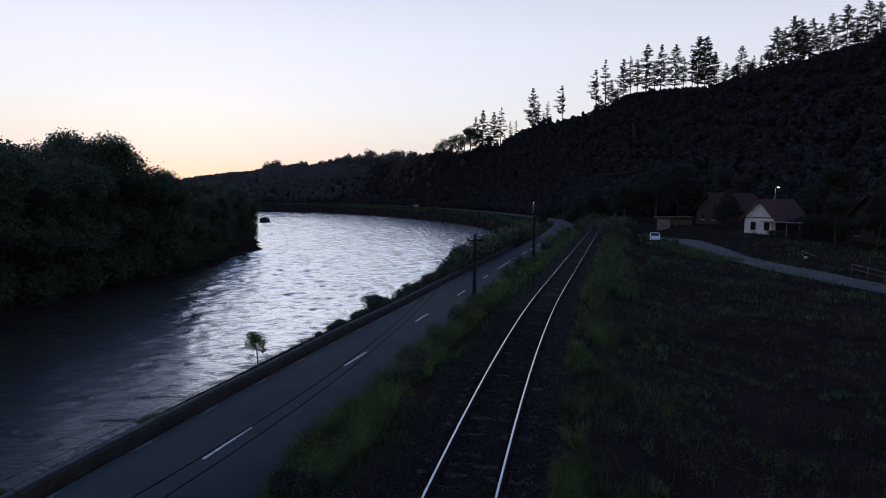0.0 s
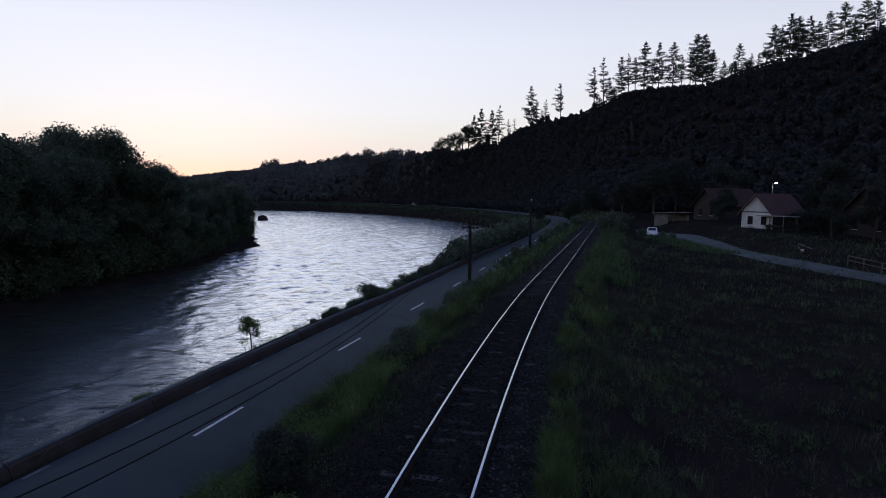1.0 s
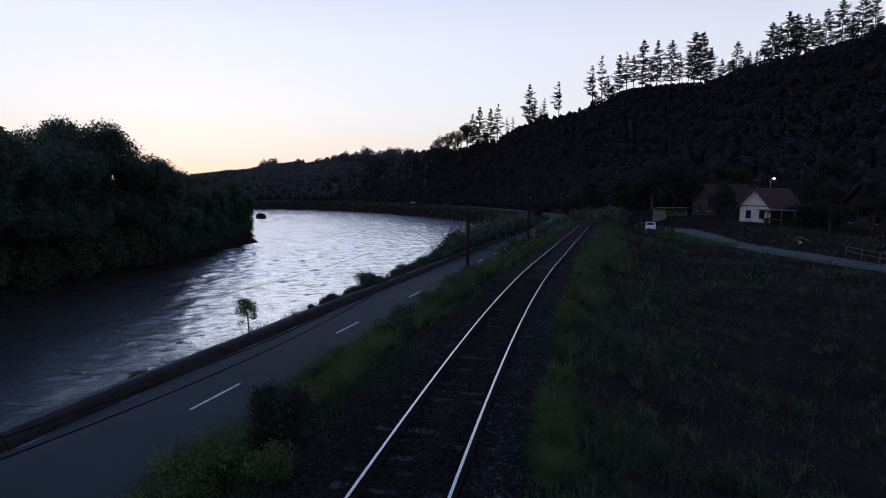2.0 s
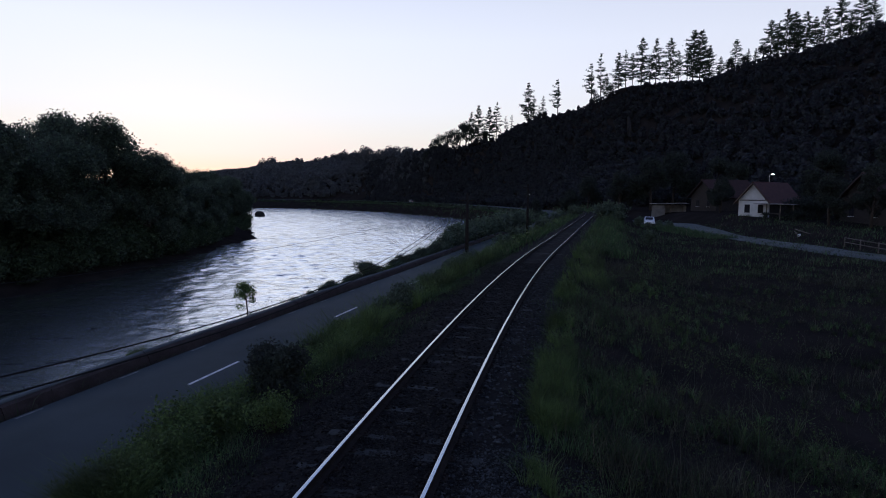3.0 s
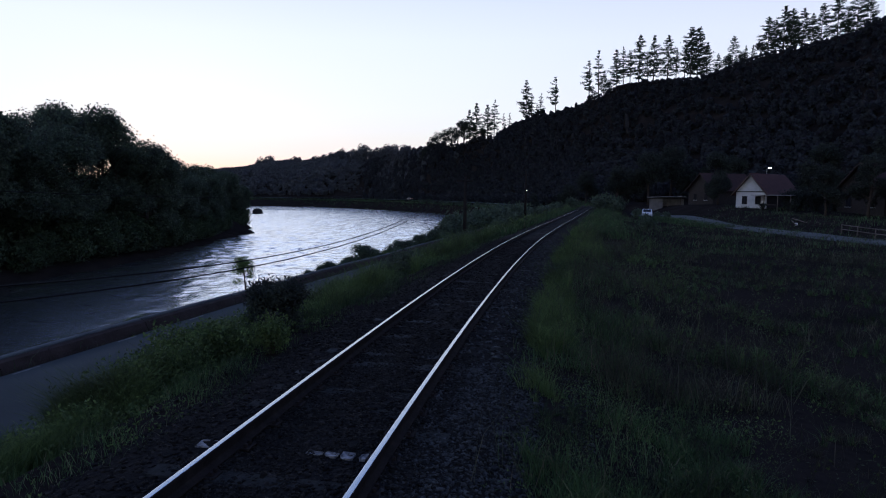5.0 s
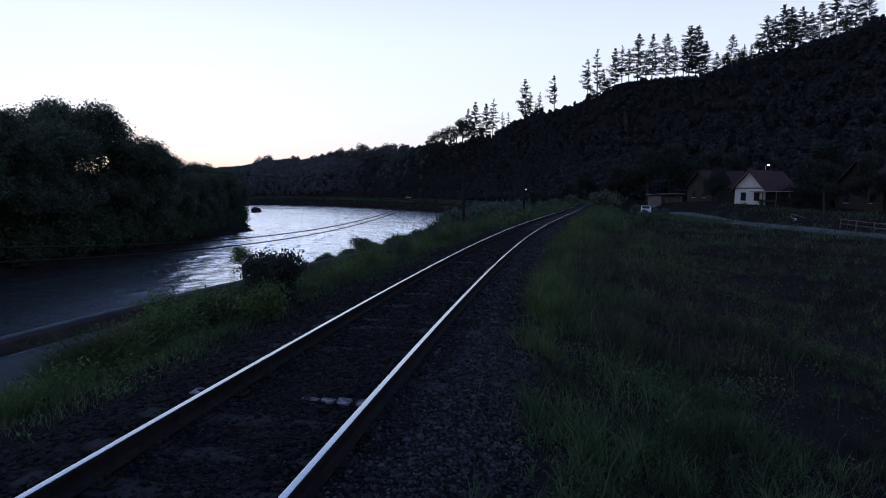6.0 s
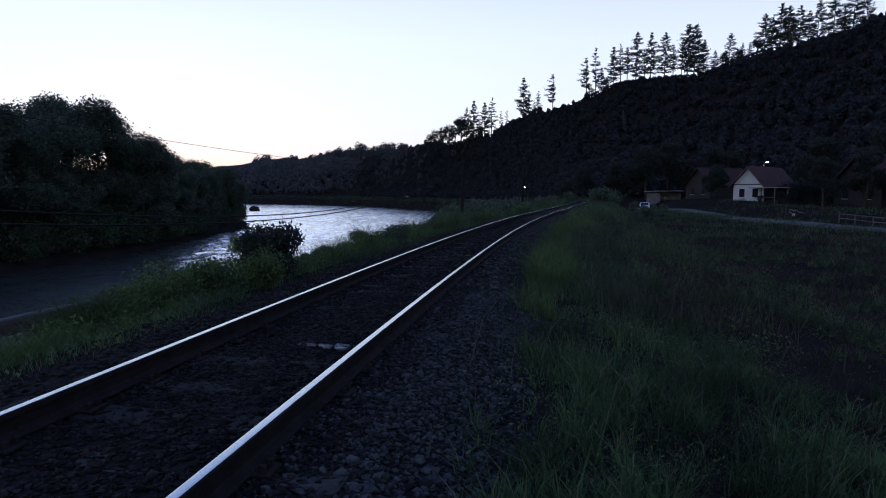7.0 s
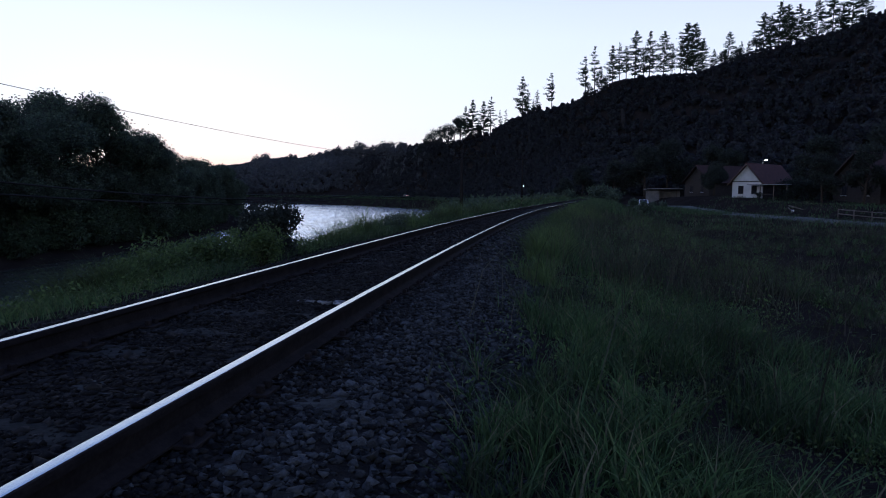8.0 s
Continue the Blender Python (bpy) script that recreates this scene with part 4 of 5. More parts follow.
for x, y, sc, k in ((-2.2, 27, 0.8, 2), (-1.2, 31, 0.7, 0), (0.2, 36, 0.8, 2), (-3.3, 23, 0.6, 1), (1.6, 43, 0.9, 2), (-4.6, 11.2, 0.4, 1), (-3.3, 19.8, 0.6, 1), (-4.3, 9.2, 0.7, 1), (-4.6, 16.8, 0.6, 1), (-5.4, 20, 0.6, 1), (-4.4, 22, 0.8, 1), (-4.6, 25, 0.7, 1), (-3.5, 29, 0.8, 1), (-2.6, 33.5, 1.0, 1), (-3.7, 13.8, 0.7, 1), (-2.2, 22.5, 0.9, 2), (-1.6, 24.5, 0.8, 0), (-3.0, 26.5, 0.8, 2), (-0.6, 29, 0.8, 2), (0.4, 33.5, 0.85, 0), (1.2, 38, 0.9, 2)):
    copy_thing(bp[k], placed(x, y, sc, rng.uniform(0, 360)))
for x, y, sc, k in ((3.2, 50, 1.1, 0), (6.3, 57, 1.2, 1), (11.5, 74, 1.2, 1), (13.4, 84, 1.2, 0), (16.8, 95, 1.3, 0), (19.5, 105, 1.4, 0), (23, 112, 1.5, 1)):
    copy_thing(far_bush[k], placed(x, y, sc, rng.uniform(0, 360)))
bush(rng, placed(-3.47, 11.8), 1.1, 0.82, 11500, 0.036, "dark rounded bush on the verge beside the track", DUSKY, "track bushes")
bush(rng, placed(-2.95, 9.9), 0.74, 0.46, 6500, 0.026, "low pale green bush beside the track", WEED, "track bushes")
L = "leafy bush growing on the river bank behind the wall"
x, y, h = road_at(10.4)
broadleaf("sapling", rng, placed(x - 4.25 * math.cos(h), y + 4.25 * math.sin(h)), 2.2, 0.62, 2600, 0.045, "slender leafy sapling beside the river wall", WEED)
for d, o, sc, k in ((-4, -4.3, 0.4, 1), (2.2, -4.1, 0.5, 1), (15.5, -4.2, 0.4, 1), (17.5, -4.2, 0.4, 2), (19.6, -4.3, 0.62, 2), (20.6, -4.2, 0.6, 1), (23.2, -4.3, 0.6, 2), (24.4, -4.2, 0.5, 1), (27.8, -4.4, 0.9, 2),
                    (30.5, -4.2, 0.6, 1), (33, -4.3, 0.7, 2), (35, -4.4, 0.75, 0), (38, -4.3, 0.7, 2), (40.5, -4.3, 0.85, 0), (43, -4.4, 0.9, 2), (46, -4.3, 0.9, 0), (48.5, -4.4, 1.0, 2)):
    x, y, h = road_at(d)
    tagged(copy_thing(bp[k], placed(x + o * math.cos(h), y - o * math.sin(h), sc * 1.2, rng.uniform(0, 360), 0.1)), L, "bush", "river bank bushes")
    if d > 14:
        x, y, h = road_at(d + 1.3)
        tagged(copy_thing(bp[(k + 1) % 3], placed(x + o * math.cos(h), y - o * math.sin(h), sc * rng.uniform(0.7, 1.0), rng.uniform(0, 360), 0.1)), L, "bush", "river bank bushes")
for d, o, sc, k in ((51, -4.6, 1.2, 0), (53.5, -4.5, 1.3, 1), (56, -4.7, 1.7, 0), (57.5, -4.8, 1.65, 1), (60, -4.6, 1.6, 0), (63, -4.6, 1.5, 1), (66, -4.6, 1.6, 0), (69, -4.7, 1.9, 1), (72, -4.7, 1.9, 0), (76, -4.7, 1.8, 1), (80, -4.7, 1.9, 0), (85, -4.8, 1.9, 1), (90, -4.8, 2.0, 0), (96, -4.8, 2.0, 1), (102, -4.8, 2.0, 0), (109, -4.9, 2.0, 1), (115, -4.9, 2.0, 0)):
    for q in range(2):
        x, y, h = road_at(d + 1.3 * q)
        tagged(copy_thing(far_bush[(k + q) % 2], placed(x + o * math.cos(h), y - o * math.sin(h), sc * (1.15, rng.uniform(0.7, 1.0))[q], rng.uniform(0, 360), 0.1)), L, "bush", "river bank bushes")
for d in np.arange(120, 330, 5.5):
    x, y, h = road_at(d)
    o = -4.4 - rng.uniform(0.3, 2.6)
    tagged(clone(far_bush[int(rng.integers(2))], x + o * math.cos(h), y - o * math.sin(h), rng.uniform(0.9, 1.6), rng.uniform(0, 360), 0.2), L, "bush", "river bank bushes")
L = "low scrub beside the railway embankment"
for x, y, sc, k in ((20.5, 62, 0.9, 2), (25, 100, 1.6, 0), (28, 108, 1.9, 2), (27, 96, 1.2, 1), (31, 99, 1.0, 2), (33, 118, 1.8, 0), (33.6, 97, 0.8, 1), (29.5, 90, 0.8, 1), (33.4, 92, 0.8, 2)):
    tagged(copy_thing(far_bush[k % 2], placed(x, y, sc, rng.uniform(0, 360))), L, "bush", "embankment scrub")


# ---------------------------------------------------------------- grass and weeds
def blades(rng, x, y, h, width):
    """Bent grass blades standing on the ground."""
    n = len(x)
    z = ground_z(x, y)
    a, b = rng.uniform(0, 6.28, n), rng.uniform(0, 6.28, n)
    bend = h * rng.uniform(0.2, 1.1, n)
    w = width * rng.uniform(0.6, 1.4, n)
    base = np.stack([x, y, z - 0.03], 1)
    side = np.stack([np.cos(a), np.sin(a), 0 * a], 1) * w[:, None]
    out = np.stack([np.cos(b), np.sin(b), 0 * b], 1)
    mid = base + out * (bend * 0.3)[:, None] + np.stack([0 * h, 0 * h, h * 0.6], 1)
    tip = base + out * bend[:, None] + np.stack([0 * h, 0 * h, h], 1)
    v = np.stack([base - side, base + side, mid + side * 0.7, mid - side * 0.7, tip], 1).reshape(-1, 3)
    k = 5 * np.arange(n)[:, None]
    return v, np.concatenate([k + (0, 1, 2), k + (0, 2, 3), k + (3, 2, 4)])


def patch(rng, n, u0, u1, y0, y1, h0, h1, width, clump=0.0):
    u, y = rng.uniform(u0, u1, n) + (u1 - u0) * 0.12 * rng.normal(size=n) * (rng.random(n) < 0.4), y0 + (y1 - y0) * rng.uniform(0, 1, n) ** 1.3
    x = u + rail_x(y)
    x = x + rng.normal(size=n) * 0.25
    keep = 0.55 * wobble(x, y, 0.16) + 0.5 * wobble(x + 7, y, 0.5) + 0.55 * wobble(x, y + 3, 1.7) + rng.normal(size=n) * 0.28 > clump
    x, y = x[keep], y[keep]
    tall = 0.5 + 0.35 * wobble(x, y, 0.3) + 0.35 * wobble(x, y, 0.9) + 0.22 * rng.normal(size=len(x))
    h = h0 + (h1 - h0) * np.clip(tall, 0, 1)
    return blades(rng, x, y, h, width)


def tufts(rng, n, u0, u1, y0, y1, height, per, width, edge=None):
    """Clumps of blades that fan out from one root."""
    u, y = rng.uniform(u0, u1, n), y0 + (y1 - y0) * rng.uniform(0, 1, n) ** 1.3
    x = u + rail_x(y)
    keep = (0.6 * wobble(x + 5, y, 0.3) + 0.6 * wobble(x, y + 3, 1.1) + rng.normal(size=n) * 0.16 > 0.2) & (u > 1.85 + 0.3 * wobble(x, y, 0.4) if edge is None else u < edge)
    x, y = np.repeat(x[keep], per), np.repeat(y[keep], per)
    k = len(x) // per
    h = np.repeat(height * rng.uniform(0.4, 1.3, k), per) * rng.uniform(0.4, 1.1, k * per)
    return blades(rng, x + rng.normal(size=k * per) * 0.025, y + rng.normal(size=k * per) * 0.025, h, width)


rng = np.random.default_rng(21)
grass = new("meadow_grass", joined("meadow_grass", [
    patch(rng, 7000, 1.7, 3.4, 0.9, 9, 0.03, 0.12, 0.003, 0.3), patch(rng, 14000, 2.4, 4.8, 0.9, 11, 0.02, 0.1, 0.004, 0.4), tufts(rng, 2300, 1.7, 4.6, 1.9, 10, 0.28, 22, 0.0048), tufts(rng, 1500, 4.2, 9, 1.8, 11, 0.26, 24, 0.0048), tufts(rng, 2400, 5, 22, 9, 34, 0.34, 22, 0.007), tufts(rng, 1000, 2.3, 4.6, 9, 30, 0.42, 24, 0.005),
    patch(back, 25000, 2.2, 16, -9, 1, 0.05, 0.3, 0.006, 0.0), patch(rng, 6000, 2.4, 4.4, 4.5, 12, 0.2, 0.5, 0.003, 0.4), patch(rng, 12000, 1.9, 4.0, 9, 40, 0.2, 0.55, 0.005, 0.35), patch(rng, 9000, 2.2, 5.6, 40, 120, 0.4, 0.9, 0.02, -0.1),
    patch(rng, 9000, 7, 30, 12, 42, 0.1, 0.4, 0.006, 0.55), patch(rng, 30000, 6, 34, 38, 100, 0.15, 0.5, 0.02, 0.3), patch(rng, 2500, 20, 42, 60, 100, 0.2, 0.5, 0.03), blades(rng, rng.uniform(30.5, 34.4, 3600), rng.uniform(72, 97, 3600), rng.uniform(0.35, 0.8, 3600), 0.02)], GRASS))
tagged(grass, "tall unmown green grass beside the line", "grass", kind="stuff")
field = new("field_grass", joined("field_grass", [
    patch(rng, 26000, 3.6, 8.5, 0.9, 11, 0.02, 0.1, 0.0028, 0.3), tufts(rng, 1800, 4.0, 9, 0.9, 11, 0.19, 30, 0.003), tufts(rng, 2600, 4.6, 24, 8, 40, 0.24, 20, 0.006), patch(rng, 170, 2.6, 8, 3, 16, 0.7, 1.2, 0.004, -3.0), patch(rng, 60, 1.9, 2.6, 5, 13, 0.6, 0.95, 0.004, -3.0),
    patch(rng, 12000, 2.8, 5.6, 8, 45, 0.3, 0.8, 0.005, 0.1), patch(rng, 70000, 5, 26, 3, 42, 0.06, 0.34, 0.006, 0.12), patch(rng, 26000, 6, 30, 9, 60, 0.3, 0.7, 0.006, 0.4), patch(rng, 16000, 6, 34, 35, 100, 0.15, 0.45, 0.02, 0.1)], FIELD))
tagged(field, "dull brown-green meadow grass with dry stalks", "grass", kind="stuff")
crest_grass = new("crest_grass", joined("crest_grass", [tufts(back, 500, 1.95, 2.4, 7.5, 14, 0.42, 24, 0.004), tufts(back, 850, 1.95, 2.7, 10, 28, 0.55, 24, 0.005), tufts(back, 1300, 2.0, 4.0, 24, 70, 0.65, 20, 0.009), tufts(back, 400, 3.0, 7.0, 10, 50, 0.5, 24, 0.006)], WEED))
tagged(crest_grass, "yellow-green long grass along the embankment crest", "grass", kind="stuff")
verge = new("verge_grass", joined("verge_grass", [
    patch(rng, 9000, -3.4, -1.9, 3, 16, 0.06, 0.28, 0.003, 0.1), patch(rng, 12000, -6.3, -3.2, 4.5, 14, 0.12, 0.34, 0.004, 0.15), patch(rng, 6000, -3.4, -2.0, 14, 40, 0.1, 0.35, 0.006, 0.0), patch(rng, 18000, -7.1, -3.2, 13, 40, 0.2, 0.5, 0.006, -0.1), patch(back, 9000, -7.2, -2.4, -9, 3, 0.1, 0.4, 0.006, 0.0),
    patch(rng, 12000, -6.9, -2.2, 40, 110, 0.4, 1.0, 0.018, -0.1), patch(rng, 5000, -15.5, -14.2, 12, 60, 0.2, 0.6, 0.01, 0.0)], GRASS))
tagged(verge, "rough grass on the slope between road and railway", "grass", kind="stuff")


def weeds(rng, n, u0, u1, y0, y1, h, size, per):
    """Leafy weeds in clumps."""
    u, y = rng.uniform(u0, u1, n), rng.uniform(y0, y1, n)
    x = u + rail_x(y)
    keep = wobble(x, y, 0.9) + rng.normal(size=n) * 0.3 > 0.0
    x, y = x[keep], y[keep]
    z = ground_z(x, y)
    hh = h * rng.uniform(0.4, 1.2, len(x))
    t = rng.uniform(0.1, 1, (len(x), per))
    c = np.stack([x[:, None] + rng.normal(size=t.shape) * 0.1, y[:, None] + rng.normal(size=t.shape) * 0.1, z[:, None] + hh[:, None] * t], -1).reshape(-1, 3)
    return leaves(rng, c, size, 0.45)


weed = new("verge_weeds", joined("verge_weeds", [weeds(rng, 1200, -4.7, -3.5, 4.5, 8.2, 0.5, 0.028, 22), weeds(rng, 1600, -4.8, -3.5, 8, 12, 0.75, 0.03, 26), weeds(rng, 3300, -5.7, -3.4, 10, 16, 0.3, 0.028, 20), weeds(rng, 6500, -7.0, -3.1, 15, 45, 0.6, 0.042, 18), weeds(rng, 1500, -0.66, 0.66, 2, 16, 0.07, 0.012, 12), weeds(rng, 500, 0.9, 2.2, 3, 16, 0.14, 0.018, 10),
                                                 weeds(rng, 1200, -6.6, -2.6, 45, 100, 1.0, 0.12, 10), weeds(rng, 900, 2.4, 5.0, 1.6, 10, 0.2, 0.013, 22), weeds(rng, 700, 4.6, 10, 1.6, 11, 0.14, 0.014, 18), weeds(rng, 1000, -3.4, -2.0, 4, 30, 0.22, 0.022, 14), weeds(rng, 1300, 3.2, 8, 5, 40, 0.4, 0.024, 18),
                                                 weeds(rng, 1000, 7, 24, 6, 45, 0.4, 0.03, 12)], WEED))
tagged(weed, "leafy nettles and weeds among the grass", "weeds", kind="stuff")

tall = new("verge_tall_grass", joined("verge_tall_grass", [tufts(back, 1500, -4.75, -3.4, 5.0, 8.2, 0.45, 22, 0.006, -3.3), tufts(back, 2200, -4.7, -3.4, 8.0, 12, 0.72, 22, 0.006, -3.3), tufts(back, 700, -4.7, -3.1, 11, 17, 0.75, 22, 0.006, -3.0), tufts(back, 2200, -6.4, -3.0, 17, 32, 1.0, 20, 0.008, -3.0), tufts(back, 1300, -6.6, -2.9, 30, 65, 1.1, 16, 0.012, -2.9)], WEED))
tagged(tall, "tall yellow-green weeds standing in clumps on the verge", "weeds", kind="stuff")


def along_road(rng, n, d0, d1, o0, o1, h0, h1, width):
    """Blades along the road at offsets from its centre."""
    d, o = rng.uniform(d0, d1, n), rng.uniform(o0, o1, n)
    p = np.array([road_at(q) for q in np.linspace(d0, d1, 120)])
    x, y, a = (np.interp(d, np.linspace(d0, d1, 120), p[:, k]) for k in range(3))
    x, y = x + o * np.cos(a), y - o * np.sin(a)
    keep = wobble(x, y, 0.7) + rng.normal(size=n) * 0.4 > -0.1
    return blades(rng, x[keep], y[keep], rng.uniform(h0, h1, keep.sum()), width)


brown = new("wall_foot_weeds", joined("wall_foot_weeds", [along_road(back, 9000, -24, 40, -3.3, -3.08, 0.08, 0.32, 0.005), along_road(back, 2500, 40, 90, -3.26, -3.02, 0.1, 0.4, 0.012)], FIELD))
tagged(brown, "withered brown weeds along the foot of the river wall", "weeds", kind="stuff")
bank = new("far_bank_grass", joined("far_bank_grass", [along_road(back, 26000, 95, 330, -12.5, -3.6, 0.3, 0.9, 0.05), along_road(back, 14000, 330, 520, -14, -3.6, 0.4, 1.1, 0.09), along_road(back, 8000, 110, 330, 3.6, 12, 0.3, 0.8, 0.05)], GRASS))
tagged(bank, "rough grass on the far river bank below the road", "grass", kind="stuff")

# ---------------------------------------------------------------- poles, cables, lamps
def line_pole(x, y, top, label, group="line poles"):
    z = float(ground_z(np.array([x]), np.array([y]))[0])
    po = thing("utility_pole", pose(x, y, z), label, "pole", group)
    h = top - z
    part("shaft", tubes("shaft", [([(0, 0, -0.5), (0.01, 0, h * 0.5), (0, 0, h)], [0.14, 0.12, 0.09], 9)], POLE_WOOD), None, po)
    part("crossarm", boxed(-0.55, 0.55, -0.05, 0.05, h - 0.45, h - 0.35, 0.01), POLE_WOOD, po)
    for a in (-0.5, 0.5, 0.0):
        zz = h - 0.35 if a else h
        part("insulator", tubes("insulator", [([(a, 0, zz), (a, 0, zz + 0.05), (a, 0, zz + 0.13)], [0.02, 0.045, 0.03], 8)], RUBBER), None, po, "small dark insulator")
    return po


POLE1, POLE2, POLE0 = (1.2, 41.0), (8.0, 62.0), (-9.15, -3.8)
line_pole(*POLE1, 3.6, "dark wooden utility pole between the road and the railway")
line_pole(*POLE2, 4.7, "dark wooden utility pole between the road and the railway")
line_pole(*POLE0, 3.05, "dark wooden utility pole on the verge beside the track")


def cable(a, b, sag, radius=0.012):
    """A hanging cable between two points."""
    pts = []
    for i in range(41):
        t = i / 40
        q = Vector(a).lerp(Vector(b), t)
        q.z -= 4 * sag * t * (1 - t)
        pts.append(q)
    ob = new("overhead_cable", tubes("overhead_cable", [(pts, [radius] * 41, 5)], CABLE))
    return tagged(ob, "thin black cable sagging between wooden poles", "cable", "overhead cables")


cable((POLE1[0], POLE1[1], 3.44), (POLE0[0], POLE0[1], 3.06), 1.05, 0.0055)
cable((POLE1[0] - 0.15, POLE1[1], 3.19), (POLE0[0] - 0.15, POLE0[1], 2.61), 2.27, 0.015)
cable((POLE1[0] + 0.15, POLE1[1], 3.27), (POLE0[0] + 0.15, POLE0[1], 2.23), 2.2, 0.015)


def street_lamp(x, y, head_z, size, label, aim, power, colour):
    z = float(ground_z(np.array([x]), np.array([y]))[0])
    h = head_z - z
    la = thing("street_lamp", pose(x, y, z, 0, 0, aim), label, "street lamp", "street lamps")
    part("post", tubes("post", [([(0, 0, -0.3), (0, 0, h * 0.6), (0, 0, h + 0.1)], [0.11, 0.09, 0.06], 9)], CONCRETE), None, la)
    part("arm", tubes("arm", [([(0, 0, h), (0, -0.5, h + 0.2), (0, -1.0, h + 0.22)], [0.03, 0.03, 0.03], 6)], STEEL), None, la)
    hd = part("lamp_head", boxed(-0.16, 0.16, -1.5, -0.9, h + 0.17, h + 0.3, 0.04), STEEL, la)
    part("lens", boxed(-size, size, -1.46, -0.94, h + 0.06, h + 0.169, 0.02), LAMP_LIGHT, hd, "glowing pale lens")
    lamp = bpy.data.lights.new("lamp_glow", "POINT")
    lamp.energy, lamp.color, lamp.shadow_soft_size = power, colour, 0.15
    ob = new("lamp_glow", lamp)
    ob.parent = la
    ob.location = (0, -1.2, h - 0.15)
    return la


street_lamp(66.7, 127.6, 8.1, 0.14, "tall street lamp alight above the red-roofed house", 0, 12.0, (0.95, 1.0, 0.7))
street_lamp(27.6, 211.5, 3.4, 0.09, "street lamp alight beside the far road bend", 0, 8.0, (1.0, 1.0, 0.9))


# ---------------------------------------------------------------- houses
def roof_plane(name, a, b, c, d, thick, material):
    """A roof slope with thickness from four corners."""
    n = (Vector(b) - Vector(a)).cross(Vector(d) - Vector(a)).normalized() * thick
    top = [Vector(q) for q in (a, b, c, d)]
    vs = top + [q - n for q in top]
    return mesh(name, vs, [(0, 1, 2, 3), (7, 6, 5, 4), (0, 4, 5, 1), (1, 5, 6, 2), (2, 6, 7, 3), (3, 7, 4, 0)], material)


def add_window(parent, x, z, w, h, y):
    """A window in the front wall, which looks towards -y."""
    wi = part("window", boxed(x - w / 2 - 0.07, x + w / 2 + 0.07, y - 0.05, y + 0.02, z - 0.07, z + h + 0.07, 0.01), WOOD_AND_SHADE, parent, "dark wooden window frame")
    for s in (-1, 1):
        part("pane", boxed(x + s * w / 4 - w / 4 + 0.03, x + s * w / 4 + w / 4 - 0.03, y - 0.06, y - 0.052, z, z + h), GLASS, wi, "dark glass pane")
    part("sill", boxed(x - w / 2 - 0.12, x + w / 2 + 0.12, y - 0.16, y - 0.051, z - 0.13, z - 0.075, 0.01), PLASTER, wi)


def house(m, w, length, eaves, ridge, wall_m, label, porch=True, windows=(), tile=TILE):
    """A gabled house: its gable end looks towards -y, its ridge runs along y."""
    ho = thing("house", m, label, "house", "houses")
    t = 0.3
    gable = [(-w / 2, -1.0), (w / 2, -1.0), (w / 2, eaves), (0, ridge - 0.12), (-w / 2, eaves)]
    for y in (0.0, length - t):
        vs = [(a, y, b) for a, b in gable] + [(a, y + t, b) for a, b in gable]
        fs = [(0, 1, 2, 3, 4), (9, 8, 7, 6, 5)] + [(k, k + 5, (k + 1) % 5 + 5, (k + 1) % 5) for k in range(5)]
        part("gable_wall", mesh("gable_wall", vs, fs, wall_m), None, ho, "white plastered gable wall" if wall_m is PLASTER else "")
    for s in (-1, 1):
        x0, x1 = (-w / 2, -w / 2 + t) if s < 0 else (w / 2 - t, w / 2)
        part("side_wall", boxed(x0, x1, t + 0.003, length - t - 0.003, -1.0, eaves), WOOD_AND_SHADE, ho, "side wall with shade put into its dark colour")
        o, sl = 0.55, (ridge - eaves) / (w / 2)
        p = [(0, -0.6, ridge), (s * (w / 2 + o), -0.6, eaves - o * sl), (s * (w / 2 + o), length + 0.5, eaves - o * sl), (0, length + 0.5, ridge)]
        rp = part("roof", roof_plane("roof", *(p if s < 0 else p[::-1]), 0.1, tile), None, ho, "dull red tiled roof slope" if tile is TILE else "red tiled roof slope with tree shade put into its colour")
        part("bargeboard", tubes("bargeboard", [([(0, -0.62, ridge - 0.1), (s * (w / 2 + o), -0.62, eaves - o * sl - 0.1)], [0.07, 0.07], 4)], WOOD if wall_m is PLASTER else WOOD_AND_SHADE), None, rp)
        for k in range(int(length / 0.42) + 2):
            y = -0.55 + 0.42 * k
            part("tile_rib", tubes("tile_rib", [([(s * 0.05, y, ridge + 0.02), (s * (w / 2 + o), y, eaves - o * sl + 0.02)], [0.035, 0.035], 4)], tile), None, rp)
    part("ridge_cap", tubes("ridge_cap", [([(0, -0.62, ridge + 0.02), (0, length + 0.52, ridge + 0.02)], [0.12, 0.12], 6)], tile), None, ho)
    part("string_course", boxed(-w / 2 - 0.05, w / 2 + 0.05, -0.06, -0.003, eaves - 0.12, eaves + 0.02, 0.01), WOOD_AND_SHADE, ho, "dark timber band under the gable")
    for x, z, a, b in windows:
        add_window(ho, x, z, a, b, 0.0)
    if porch:
        po = part("porch_roof", boxed(w / 2 - 1.6, w / 2 + 4.4, -1.5, -0.1, eaves - 0.62, eaves - 0.52, 0.01), TIN, ho, "thin porch roof on posts")
        for x in (w / 2 + 0.4, w / 2 + 2.4, w / 2 + 4.25):
            part("porch_post", boxed(x - 0.05, x + 0.05, -1.4, -1.3, -1.0, eaves - 0.622), WOOD, po)
        part("porch_rail", boxed(w / 2 + 0.45, w / 2 + 2.35, -1.38, -1.32, 0.85, 0.92), WOOD, po)
    return ho


